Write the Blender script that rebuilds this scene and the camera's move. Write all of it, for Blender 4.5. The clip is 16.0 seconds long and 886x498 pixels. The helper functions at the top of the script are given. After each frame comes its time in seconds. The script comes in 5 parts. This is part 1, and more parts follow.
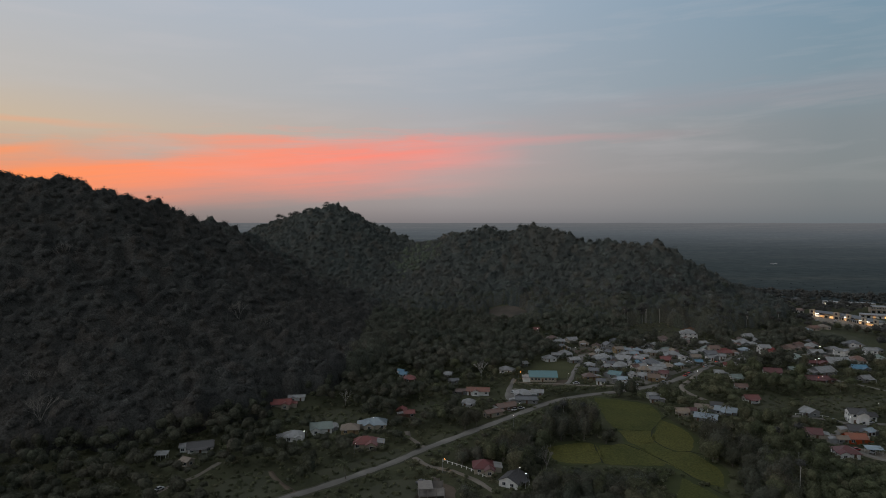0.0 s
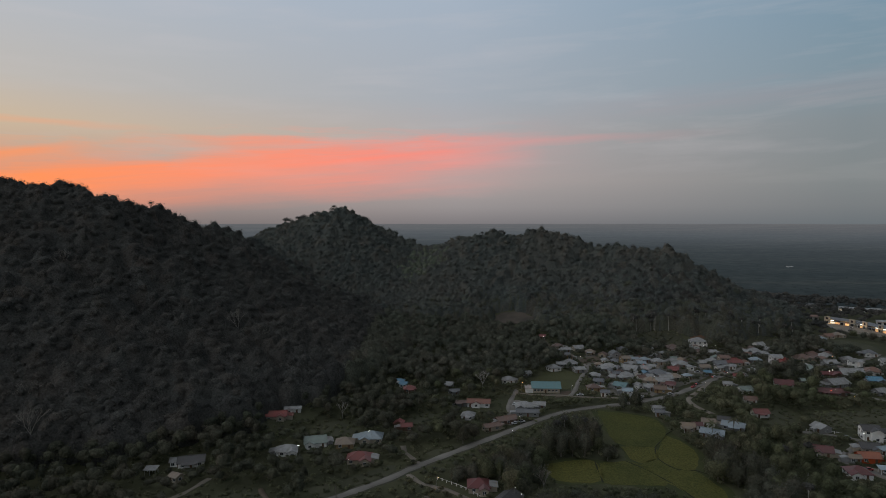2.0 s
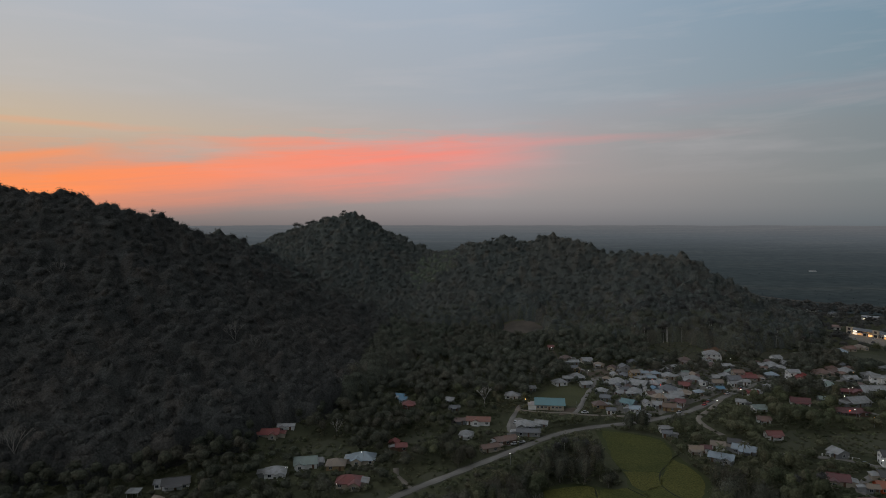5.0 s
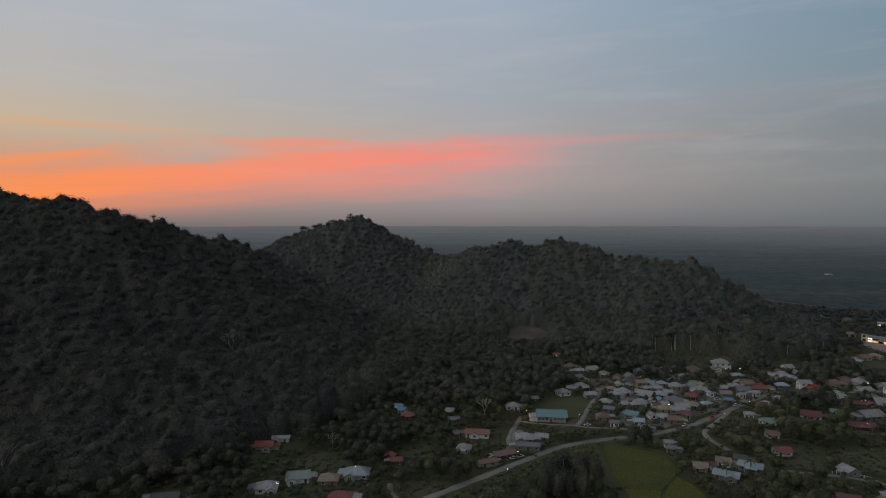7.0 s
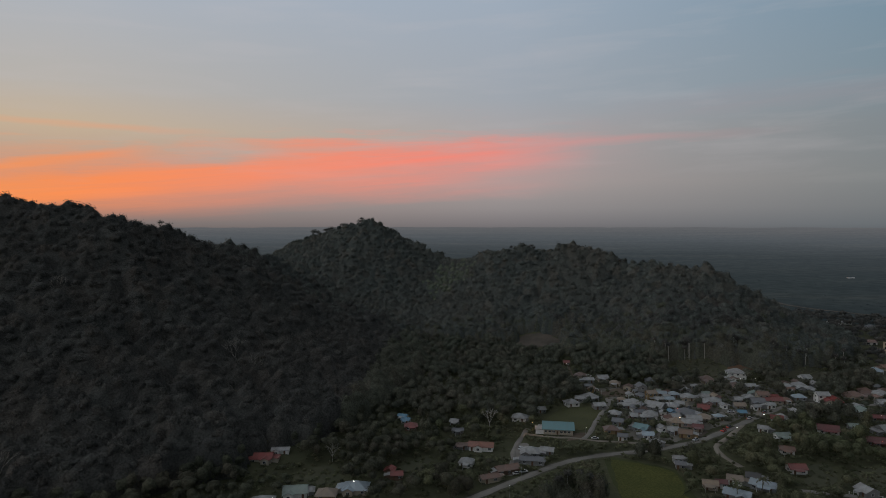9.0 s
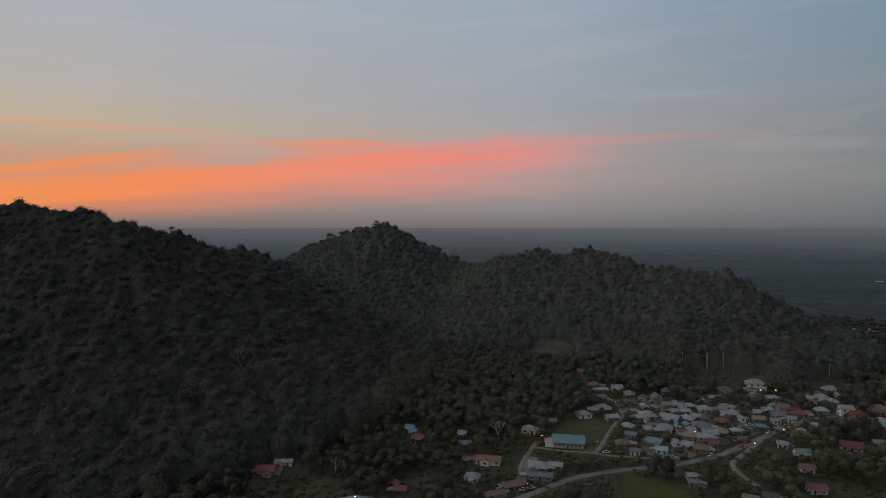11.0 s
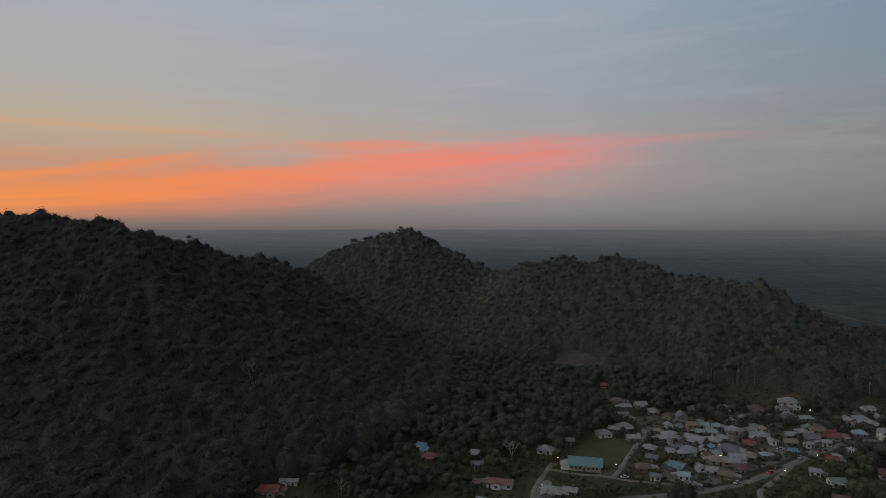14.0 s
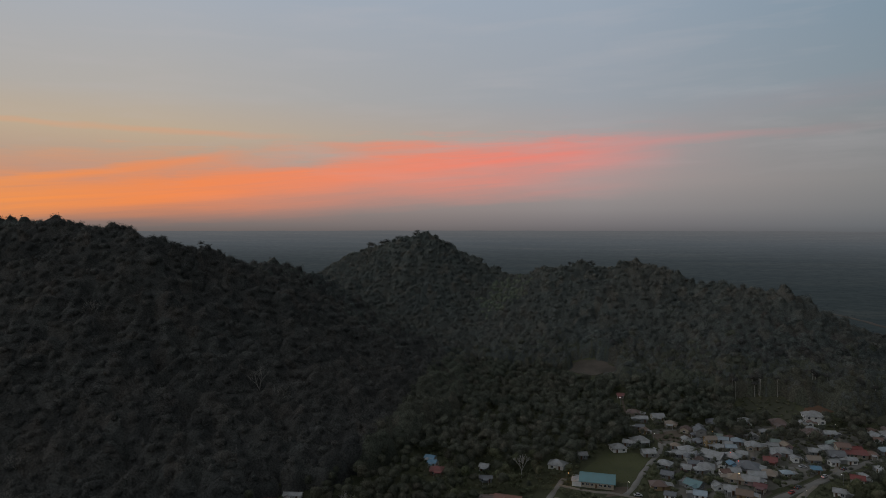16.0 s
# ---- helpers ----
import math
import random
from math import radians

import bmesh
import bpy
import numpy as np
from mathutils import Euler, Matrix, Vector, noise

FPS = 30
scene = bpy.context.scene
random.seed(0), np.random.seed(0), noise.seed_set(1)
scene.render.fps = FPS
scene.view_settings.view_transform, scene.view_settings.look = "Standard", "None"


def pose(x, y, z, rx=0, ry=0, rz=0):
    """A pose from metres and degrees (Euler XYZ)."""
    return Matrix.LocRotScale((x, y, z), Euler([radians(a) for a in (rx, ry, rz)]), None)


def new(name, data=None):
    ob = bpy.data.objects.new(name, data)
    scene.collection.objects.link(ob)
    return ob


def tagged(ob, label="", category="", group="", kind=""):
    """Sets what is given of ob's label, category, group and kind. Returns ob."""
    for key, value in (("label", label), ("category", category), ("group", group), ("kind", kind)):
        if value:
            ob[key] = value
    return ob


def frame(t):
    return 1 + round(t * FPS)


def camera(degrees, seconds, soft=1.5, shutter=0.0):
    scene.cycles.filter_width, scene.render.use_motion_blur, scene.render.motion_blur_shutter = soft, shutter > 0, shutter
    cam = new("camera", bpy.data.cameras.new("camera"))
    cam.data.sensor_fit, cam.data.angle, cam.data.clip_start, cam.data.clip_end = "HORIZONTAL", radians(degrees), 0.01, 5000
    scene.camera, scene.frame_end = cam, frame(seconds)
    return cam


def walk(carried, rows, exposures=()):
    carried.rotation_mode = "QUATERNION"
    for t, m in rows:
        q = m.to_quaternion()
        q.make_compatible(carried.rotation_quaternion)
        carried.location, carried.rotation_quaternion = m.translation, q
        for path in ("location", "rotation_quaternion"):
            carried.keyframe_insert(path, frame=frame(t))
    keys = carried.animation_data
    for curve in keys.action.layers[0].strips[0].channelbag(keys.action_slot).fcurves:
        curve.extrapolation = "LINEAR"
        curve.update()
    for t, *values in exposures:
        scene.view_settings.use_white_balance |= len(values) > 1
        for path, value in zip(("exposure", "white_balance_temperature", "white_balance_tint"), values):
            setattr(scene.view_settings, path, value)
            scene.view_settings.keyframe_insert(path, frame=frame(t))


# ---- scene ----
cam = camera(68.77, 16.0, soft=0.62)
# seconds, x, y, z, yaw, pitch
PATH = [
    (0, -0.00, 0.00, 100.00, 0.000, -2.349),
    (0.5, 2.11, 2.02, 101.10, 0.318, -2.341),
    (1, 4.15, 4.12, 102.25, 0.626, -2.333),
    (1.5, 6.14, 6.21, 103.39, 0.929, -2.326),
    (2, 8.16, 8.27, 104.44, 1.226, -2.318),
    (2.5, 10.08, 10.38, 105.52, 1.524, -2.310),
    (3, 12.06, 12.47, 106.53, 1.815, -2.302),
    (3.5, 13.99, 14.59, 107.49, 2.103, -2.294),
    (4, 15.88, 16.70, 108.55, 2.385, -2.287),
    (6.5, 25.36, 27.21, 113.87, 3.831, -2.248),
    (7, 27.32, 29.29, 114.90, 4.119, -2.240),
    (7.5, 29.27, 31.45, 116.02, 4.424, -2.232),
    (8, 31.21, 33.59, 117.04, 4.768, -2.224),
    (8.5, 32.83, 35.62, 118.12, 5.203, -2.216),
    (9, 34.48, 37.64, 119.10, 5.664, -2.209),
    (11.5, 43.35, 48.58, 124.38, 8.035, -2.170),
    (12, 45.15, 50.89, 125.49, 8.526, -2.162),
    (12.5, 46.87, 53.22, 126.59, 9.030, -2.154),
    (13, 48.54, 55.49, 127.69, 9.535, -2.146),
    (13.5, 50.13, 57.77, 128.82, 10.030, -2.138),
    (14, 51.69, 60.09, 129.92, 10.525, -2.131),
    (14.5, 53.23, 62.44, 131.05, 11.027, -2.123),
    (15, 54.80, 64.80, 132.19, 11.534, -2.115),
    (15.5, 56.41, 67.21, 133.35, 12.041, -2.107),
    (16, 57.99, 69.63, 134.38, 12.555, -2.099),
]
walk(cam, [(t, pose(x, y, z, 90 + pitch, 0, yaw)) for t, x, y, z, yaw, pitch in PATH], exposures=[(0, 0.1), (8, -0.02), (16, -0.16)])
# ---- lie of the land ----
CREST_LEFT = [(-740, 455, 128), (-500, 480, 140), (-395, 488, 124), (-329, 491, 124), (-296, 491, 123), (-269, 493, 118), (-258, 508, 104), (-237, 523, 105), (-230, 560, 88), (-219, 599, 88), (-193, 624, 76), (-200, 740, 40), (-255, 900, 60)]
CREST_PEAK = [(-320, 960, 45), (-262, 920, 76), (-226, 910, 91), (-184, 895, 105), (-154, 889, 114), (-118, 882, 86), (-75, 876, 75), (-45, 879, 56)]
CREST_RIGHT = [(-45, 879, 39), (-10, 840, 67), (32, 800, 79), (75, 790, 79), (109, 780, 87), (165, 735, 65), (222, 685, 66), (247, 673, 49), (270, 660, 29), (292, 648, 14), (315, 636, 3)]


def crest_height(x, y, crest):
    """Height above the plain that one crest line gives at x, y (numpy arrays)."""
    best = np.zeros_like(x)
    for (ax, ay, ah), (bx, by, bh) in zip(crest, crest[1:]):
        dx, dy = bx - ax, by - ay
        u = np.clip(((x - ax) * dx + (y - ay) * dy) / (dx * dx + dy * dy), 0, 1)
        top = ah + (bh - ah) * u
        d = np.hypot(x - ax - u * dx, y - ay - u * dy) / (15 + 1.95 * top)
        fall = np.clip(1 - np.sqrt(d * d + 0.004) + 0.063, 0, 1)
        best = np.maximum(best, top * fall ** 1.6)
    return best


def rough(x, y):
    """Gullies and bumps from a few crossing waves, about -1 to 1."""
    return (np.sin(x * 0.031 + 1.3 * np.sin(y * 0.017)) * np.sin(y * 0.027 + 1.1 * np.sin(x * 0.021 + 2)) * 0.6
            + np.sin(x * 0.083 + y * 0.041) * np.sin(y * 0.071 - x * 0.037 + 1) * 0.4)


def hills(x, y):
    x, y = np.asarray(x, float), np.asarray(y, float)
    return sum(crest_height(x, y, c) ** 5 for c in (CREST_LEFT, CREST_PEAK, CREST_RIGHT)) ** 0.2


def land(x, y):
    """Height of the ground at x, y."""
    x, y = np.asarray(x, float), np.asarray(y, float)
    base = np.interp(y, [144, 304, 432, 560], [-7, -5, -1, 2])
    r = np.hypot(x, y)
    far = 95 * (np.clip(r - 1800, 0, 3100) / 3100) ** 2
    h = hills(x, y)
    return base + far + h + rough(x, y) * np.minimum(h * 0.12, 5) + 3 * rough(x * 0.3, y * 0.3) * np.clip((r - 1000) / 800, 0, 1)

# ---- dusk sky ----
def node(tree, kind, at=None, **values):
    n = tree.nodes.new(kind)
    for key, value in values.items():
        n.inputs[key.replace("_", " ")].default_value = value
    return n


def maths(tree, op, a, b=0.0, c=0.0, clamp=False):
    n = tree.nodes.new("ShaderNodeMath")
    n.operation, n.use_clamp = op, clamp
    for slot, value in zip(n.inputs, (a, b, c)):
        if isinstance(value, (int, float)):
            slot.default_value = value
        else:
            tree.links.new(value, slot)
    return n.outputs[0]


def lin(r, g, b):
    """Linear colour from 0-255 values."""
    return tuple((v / 255 / 12.92 if v < 10.3 else ((v / 255 + 0.055) / 1.055) ** 2.4) for v in (r, g, b)) + (1,)


def ramp(tree, fac, stops, mode="LINEAR"):
    n = tree.nodes.new("ShaderNodeValToRGB")
    n.color_ramp.interpolation = mode
    while len(n.color_ramp.elements) < len(stops):
        n.color_ramp.elements.new(0.5)
    for e, (at, colour) in zip(n.color_ramp.elements, stops):
        e.position, e.color = at, colour if len(colour) == 4 else (*colour, 1)
    tree.links.new(fac, n.inputs[0])
    return n.outputs[0]


def mix(tree, fac, a, b, blend="MIX"):
    n = tree.nodes.new("ShaderNodeMix")
    n.data_type, n.blend_type, n.clamp_factor = "RGBA", blend, True
    for slot, value in ((n.inputs[0], fac), (n.inputs[6], a), (n.inputs[7], b)):
        if hasattr(value, "links"):
            tree.links.new(value, slot)
        else:
            slot.default_value = value
    return n.outputs[2]


def sky():
    world = bpy.data.worlds.new("dusk_sky")
    scene.world = world
    world.use_nodes = True
    t = world.node_tree
    t.nodes.clear()
    way = t.nodes.new("ShaderNodeTexCoord").outputs["Generated"]
    xyz = t.nodes.new("ShaderNodeSeparateXYZ")
    t.links.new(way, xyz.inputs[0])
    x, y, z = xyz.outputs
    el = maths(t, "MULTIPLY", maths(t, "ARCSINE", z), 180 / math.pi)          # degrees up
    az = maths(t, "MULTIPLY", maths(t, "ARCTAN2", x, y), 180 / math.pi)       # degrees to the right of north
    f = maths(t, "DIVIDE", el, 45, clamp=True)
    warm = ramp(t, f, [(0.0, lin(128, 116, 112)), (0.03, lin(152, 132, 124)), (0.08, lin(184, 150, 136)), (0.17, lin(198, 178, 153)),
                       (0.24, lin(185, 180, 174)), (0.42, lin(172, 181, 193)), (0.7, lin(168, 173, 181)), (1.0, lin(158, 163, 170))])
    mid = ramp(t, f, [(0.0, lin(122, 118, 120)), (0.03, lin(146, 140, 140)), (0.08, lin(167, 156, 154)), (0.17, lin(171, 166, 166)),
                      (0.24, lin(162, 168, 176)), (0.42, lin(160, 173, 188)), (0.7, lin(163, 169, 178)), (1.0, lin(158, 163, 170))])
    cool = ramp(t, f, [(0.0, lin(104, 110, 114)), (0.03, lin(117, 121, 123)), (0.08, lin(127, 132, 133)), (0.17, lin(127, 136, 141)),
                       (0.24, lin(125, 143, 154)), (0.42, lin(117, 145, 165)), (0.7, lin(152, 160, 171)), (1.0, lin(158, 163, 170))])
    base = mix(t, maths(t, "DIVIDE", maths(t, "ADD", az, 36), 36, clamp=True), warm, mid)
    base = mix(t, maths(t, "DIVIDE", az, 31, clamp=True), base, cool)
    # long flat clouds still lit from below the horizon
    flat = t.nodes.new("ShaderNodeCombineXYZ")
    t.links.new(maths(t, "MULTIPLY", az, 0.07), flat.inputs[0])
    t.links.new(maths(t, "ADD", maths(t, "MULTIPLY", el, 0.55), maths(t, "MULTIPLY", az, -0.012)), flat.inputs[1])
    veil = node(t, "ShaderNodeTexNoise", Scale=1.0, Detail=5.0, Roughness=0.55, Distortion=0.3)
    t.links.new(flat.outputs[0], veil.inputs["Vector"])
    wisp = veil.outputs[0]
    fine = node(t, "ShaderNodeTexNoise", Scale=2.6, Detail=6.0, Roughness=0.6, Distortion=0.5)
    t.links.new(flat.outputs[0], fine.inputs["Vector"])
    shred = maths(t, "MULTIPLY", maths(t, "SUBTRACT", fine.outputs[0], 0.5), 2.2)

    drawn = t.nodes.new("ShaderNodeCombineXYZ")
    t.links.new(maths(t, "MULTIPLY", az, 0.05), drawn.inputs[0])
    t.links.new(maths(t, "ADD", maths(t, "MULTIPLY", el, 1.5), maths(t, "MULTIPLY", az, -0.13)), drawn.inputs[1])
    thread = node(t, "ShaderNodeTexNoise", Scale=1.0, Detail=5.0, Roughness=0.6, Distortion=0.4)
    t.links.new(drawn.outputs[0], thread.inputs["Vector"])
    combed = maths(t, "ADD", maths(t, "MULTIPLY", maths(t, "SUBTRACT", thread.outputs[0], 0.5), 1.5), 1.0)

    calm = maths(t, "DIVIDE", maths(t, "SUBTRACT", el, 1.5), 4.5, clamp=True)

    def band(centre, tilt, half, left, right, edge, strength):
        """A bank of cloud about a line centre + tilt * az (degrees up), from left to right, ragged by the wisps."""
        off = maths(t, "SUBTRACT", maths(t, "SUBTRACT", el, centre), maths(t, "MULTIPLY", az, tilt))
        off = maths(t, "ADD", off, maths(t, "MULTIPLY", maths(t, "MULTIPLY", maths(t, "SUBTRACT", wisp, 0.5), maths(t, "ADD", 0.25, calm, clamp=True)), half * 1.6 + 0.4))
        off = maths(t, "ADD", off, maths(t, "MULTIPLY", maths(t, "MULTIPLY", shred, calm), half * 0.55))
        up = maths(t, "SUBTRACT", 1, maths(t, "POWER", maths(t, "DIVIDE", maths(t, "ABSOLUTE", off), half), 1.6), clamp=True)
        a = maths(t, "DIVIDE", maths(t, "SUBTRACT", az, left), edge, clamp=True)
        b = maths(t, "DIVIDE", maths(t, "SUBTRACT", right, az), edge, clamp=True)
        return maths(t, "MULTIPLY", maths(t, "MULTIPLY", maths(t, "MULTIPLY", up, combed), strength), maths(t, "MULTIPLY", a, b), clamp=True)

    glow = ramp(t, maths(t, "DIVIDE", maths(t, "ADD", az, 50), 70, clamp=True),
                [(0.0, lin(252, 158, 86)), (0.2, lin(255, 146, 82)), (0.42, lin(252, 142, 106)), (0.62, lin(248, 138, 120)), (0.8, lin(216, 148, 144)), (1.0, lin(172, 146, 148))])
    colour = base
    for spec in ((5.4, 0.06, 3.2, -95, 14, 24, 0.38), (6.1, 0.03, 1.55, -24, 8, 9, 0.8), (6.4, 0.1, 1.5, -110, -11, 11, 0.74), (7.2, 0.02, 0.5, -30, 9, 16, 0.4), (2.2, 0.0, 2.0, -110, -20, 18, 0.5),
                 (6.9, 0.02, 0.45, -8, 24, 12, 0.4), (11.1, 0.17, 0.5, -62, -28.5, 5, 0.5), (8.9, 0.12, 0.4, -70, -31, 7, 0.3), (7.25, -0.01, 0.34, -60, -23, 8, 0.2), (4.2, 0.03, 2.2, -42, 8, 16, 0.26), (9.5, 0.02, 1.3, 8, 50, 14, 0.14)):
        colour = mix(t, band(*spec), colour, glow)
    # pale high veils
    high = maths(t, "MULTIPLY", maths(t, "MULTIPLY", maths(t, "SUBTRACT", wisp, 0.5), calm), 0.8, clamp=True)
    colour = mix(t, high, colour, lin(196, 190, 192))
    # dark under the horizon
    colour = mix(t, maths(t, "MULTIPLY", el, -0.5, clamp=True), colour, lin(48, 52, 56))
    # the dome is brighter towards the sunset and dimmer away from it
    up = maths(t, "DIVIDE", maths(t, "SUBTRACT", el, 19), 20, clamp=True)
    aside = maths(t, "DIVIDE", maths(t, "SUBTRACT", 0.66, y), 0.4, clamp=True)
    west = maths(t, "MULTIPLY", maths(t, "MULTIPLY", x, -0.85), maths(t, "MAXIMUM", up, aside))
    back = node(t, "ShaderNodeBackground", Strength=1.0)
    t.links.new(maths(t, "ADD", west, 1.0), back.inputs["Strength"])
    t.links.new(colour, back.inputs["Color"])
    out = t.nodes.new("ShaderNodeOutputWorld")
    t.links.new(back.outputs[0], out.inputs["Surface"])


sky()


# ---- materials ----
def material(name, roughness=0.8, specular=0.3, metallic=0.0):
    m = bpy.data.materials.new(name)
    m.use_nodes = True
    t = m.node_tree
    b = t.nodes["Principled BSDF"]
    b.inputs["Roughness"].default_value, b.inputs["Specular IOR Level"].default_value, b.inputs["Metallic"].default_value = roughness, specular, metallic
    return m, t, b


def noisy(tree, scale, detail=4.0, rough_=0.55, coords="Object"):
    n = node(tree, "ShaderNodeTexNoise", Scale=scale, Detail=detail, Roughness=rough_)
    tree.links.new(tree.nodes.new("ShaderNodeTexCoord").outputs[coords], n.inputs["Vector"])
    return n.outputs[0]


def bump(tree, shader, height, strength, distance):
    n = node(tree, "ShaderNodeBump", Strength=strength, Distance=distance)
    tree.links.new(height, n.inputs["Height"])
    tree.links.new(n.outputs[0], shader.inputs["Normal"])


def foliage(name, dark, light, dry):
    """Leaves that change from tree to tree, with lit sprays and shaded hollows painted in as a fine colour grain."""
    m, t, b = material(name, 0.85, 0.12)
    g = t.nodes.new("ShaderNodeNewGeometry")
    where = g.outputs["Position"]

    def grain(scale, detail, rough_=0.6):
        n = node(t, "ShaderNodeTexNoise", Scale=scale, Detail=detail, Roughness=rough_)
        t.links.new(where, n.inputs["Vector"])
        return n.outputs[0]

    cell = node(t, "ShaderNodeTexVoronoi", Scale=0.115, Randomness=1.0)
    cell.voronoi_dimensions = "2D"
    t.links.new(where, cell.inputs["Vector"])
    rgb = t.nodes.new("ShaderNodeSeparateColor")
    t.links.new(cell.outputs["Color"], rgb.inputs[0])
    a = mix(t, rgb.outputs[0], (*dark, 1), (*light, 1))
    a = mix(t, maths(t, "MULTIPLY", maths(t, "SUBTRACT", rgb.outputs[1], 0.62, clamp=True), 2.2), a, (*dry, 1))
    stand = ramp(t, grain(0.014, 3), [(0.4, (0, 0, 0)), (0.66, (1, 1, 1))])
    a = mix(t, maths(t, "MULTIPLY", stand, 0.4), a, (*dry, 1))
    # the bump's noise also tints: raised sprays painted lighter, hollows darker
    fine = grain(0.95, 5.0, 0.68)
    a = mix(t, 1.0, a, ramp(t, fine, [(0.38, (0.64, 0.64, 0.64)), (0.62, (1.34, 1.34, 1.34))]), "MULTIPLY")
    a = mix(t, 1.0, a, ramp(t, g.outputs["Random Per Island"], [(0.0, (0.82, 0.82, 0.82)), (1.0, (1.16, 1.16, 1.16))]), "MULTIPLY")
    t.links.new(a, b.inputs["Base Color"])
    bump(t, b, fine, 0.7, 0.9)
    thin = t.nodes.new("ShaderNodeBsdfTranslucent")
    t.links.new(a, thin.inputs["Color"])
    both = node(t, "ShaderNodeMixShader", Fac=0.28)
    t.links.new(b.outputs[0], both.inputs[1])
    t.links.new(thin.outputs[0], both.inputs[2])
    t.links.new(both.outputs[0], t.nodes["Material Output"].inputs["Surface"])
    return m


def mottled(name, a, c, scale, fine, roughness=0.9, relief=0.0, specular=0.2):
    """Two colours mixed at a large and a small scale."""
    m, t, b = material(name, roughness, specular)
    big = ramp(t, noisy(t, scale, 4), [(0.35, (0, 0, 0)), (0.65, (1, 1, 1))])
    small = noisy(t, fine, 5)
    col = mix(t, maths(t, "ADD", maths(t, "MULTIPLY", big, 0.65), maths(t, "MULTIPLY", small, 0.4), clamp=True), (*a, 1), (*c, 1))
    t.links.new(col, b.inputs["Base Color"])
    if relief:
        bump(t, b, small, 0.6, relief)
    return m


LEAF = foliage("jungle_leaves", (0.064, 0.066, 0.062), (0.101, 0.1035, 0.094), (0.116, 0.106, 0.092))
# far slopes: paler and bluer than the jungle leaves, haze put into the colour
LEAF_HAZED = foliage("hazed_hill_leaves", (0.081, 0.093, 0.086), (0.13, 0.144, 0.128), (0.142, 0.134, 0.112))
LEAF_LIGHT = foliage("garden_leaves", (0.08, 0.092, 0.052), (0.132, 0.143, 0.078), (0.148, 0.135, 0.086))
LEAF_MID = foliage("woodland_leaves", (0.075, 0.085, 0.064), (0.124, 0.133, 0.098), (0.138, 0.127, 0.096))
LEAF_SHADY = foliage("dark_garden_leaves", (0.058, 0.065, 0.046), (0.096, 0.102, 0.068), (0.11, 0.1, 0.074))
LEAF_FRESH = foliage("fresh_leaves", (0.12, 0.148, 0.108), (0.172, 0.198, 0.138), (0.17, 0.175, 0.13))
BARK = mottled("bark", (0.10, 0.085, 0.065), (0.22, 0.2, 0.17), 1.5, 12, 0.9, 0.02)
PALE_BARK = mottled("pale_bark", (0.3, 0.28, 0.25), (0.46, 0.44, 0.4), 1.5, 12, 0.9, 0.02)
GREY_BARK = mottled("grey_bark", (0.15, 0.14, 0.12), (0.26, 0.245, 0.22), 1.5, 12, 0.9, 0.02)
DRY = mottled("rough_grass", (0.04, 0.043, 0.026), (0.072, 0.068, 0.044), 0.05, 0.8, 0.95, 0.06)
ASPHALT = mottled("worn_asphalt", (0.14, 0.13, 0.115), (0.235, 0.22, 0.195), 0.08, 1.5, 0.9, 0.01)
GRAVEL = mottled("pale_gravel", (0.15, 0.13, 0.105), (0.25, 0.22, 0.18), 0.1, 2.0, 0.95, 0.02)
EARTH = mottled("bare_earth", (0.085, 0.065, 0.048), (0.14, 0.11, 0.082), 0.12, 1.2, 0.95, 0.03)
BANK = mottled("field_banks", (0.034, 0.042, 0.016), (0.062, 0.068, 0.024), 0.08, 0.9, 0.95, 0.08)
PACKED = mottled("packed_yards", (0.07, 0.068, 0.05), (0.2, 0.185, 0.16), 0.09, 0.7, 0.95, 0.03)
MEADOW = mottled("meadow_grass", (0.046, 0.05, 0.03), (0.08, 0.079, 0.048), 0.07, 0.9, 0.95, 0.06)
CLAY = mottled("dry_clay", (0.11, 0.09, 0.072), (0.06, 0.053, 0.043), 0.1, 1.1, 0.95, 0.05)
RED_SOIL = mottled("red_soil", (0.16, 0.088, 0.052), (0.1, 0.064, 0.044), 0.1, 1.1, 0.95, 0.05)
VERGE = mottled("worn_verge", (0.045, 0.05, 0.03), (0.095, 0.09, 0.065), 0.12, 0.8, 0.95, 0.04)
LAWN = mottled("mown_lawn", (0.055, 0.06, 0.028), (0.085, 0.085, 0.04), 0.05, 1.0, 0.9, 0.03)


def ground_material():
    m, t, b = material("wooded_ground", 0.95, 0.1)
    big = ramp(t, noisy(t, 0.012, 5), [(0.4, (0, 0, 0)), (0.62, (1, 1, 1))])
    fine = noisy(t, 0.25, 6, 0.65)
    near = mix(t, big, (0.06, 0.068, 0.036, 1), (0.095, 0.1, 0.052, 1))
    near = mix(t, maths(t, "MULTIPLY", fine, 0.6), near, (0.055, 0.048, 0.034, 1))
    t.links.new(near, b.inputs["Base Color"])
    bump(t, b, fine, 1.0, 1.2)
    return m


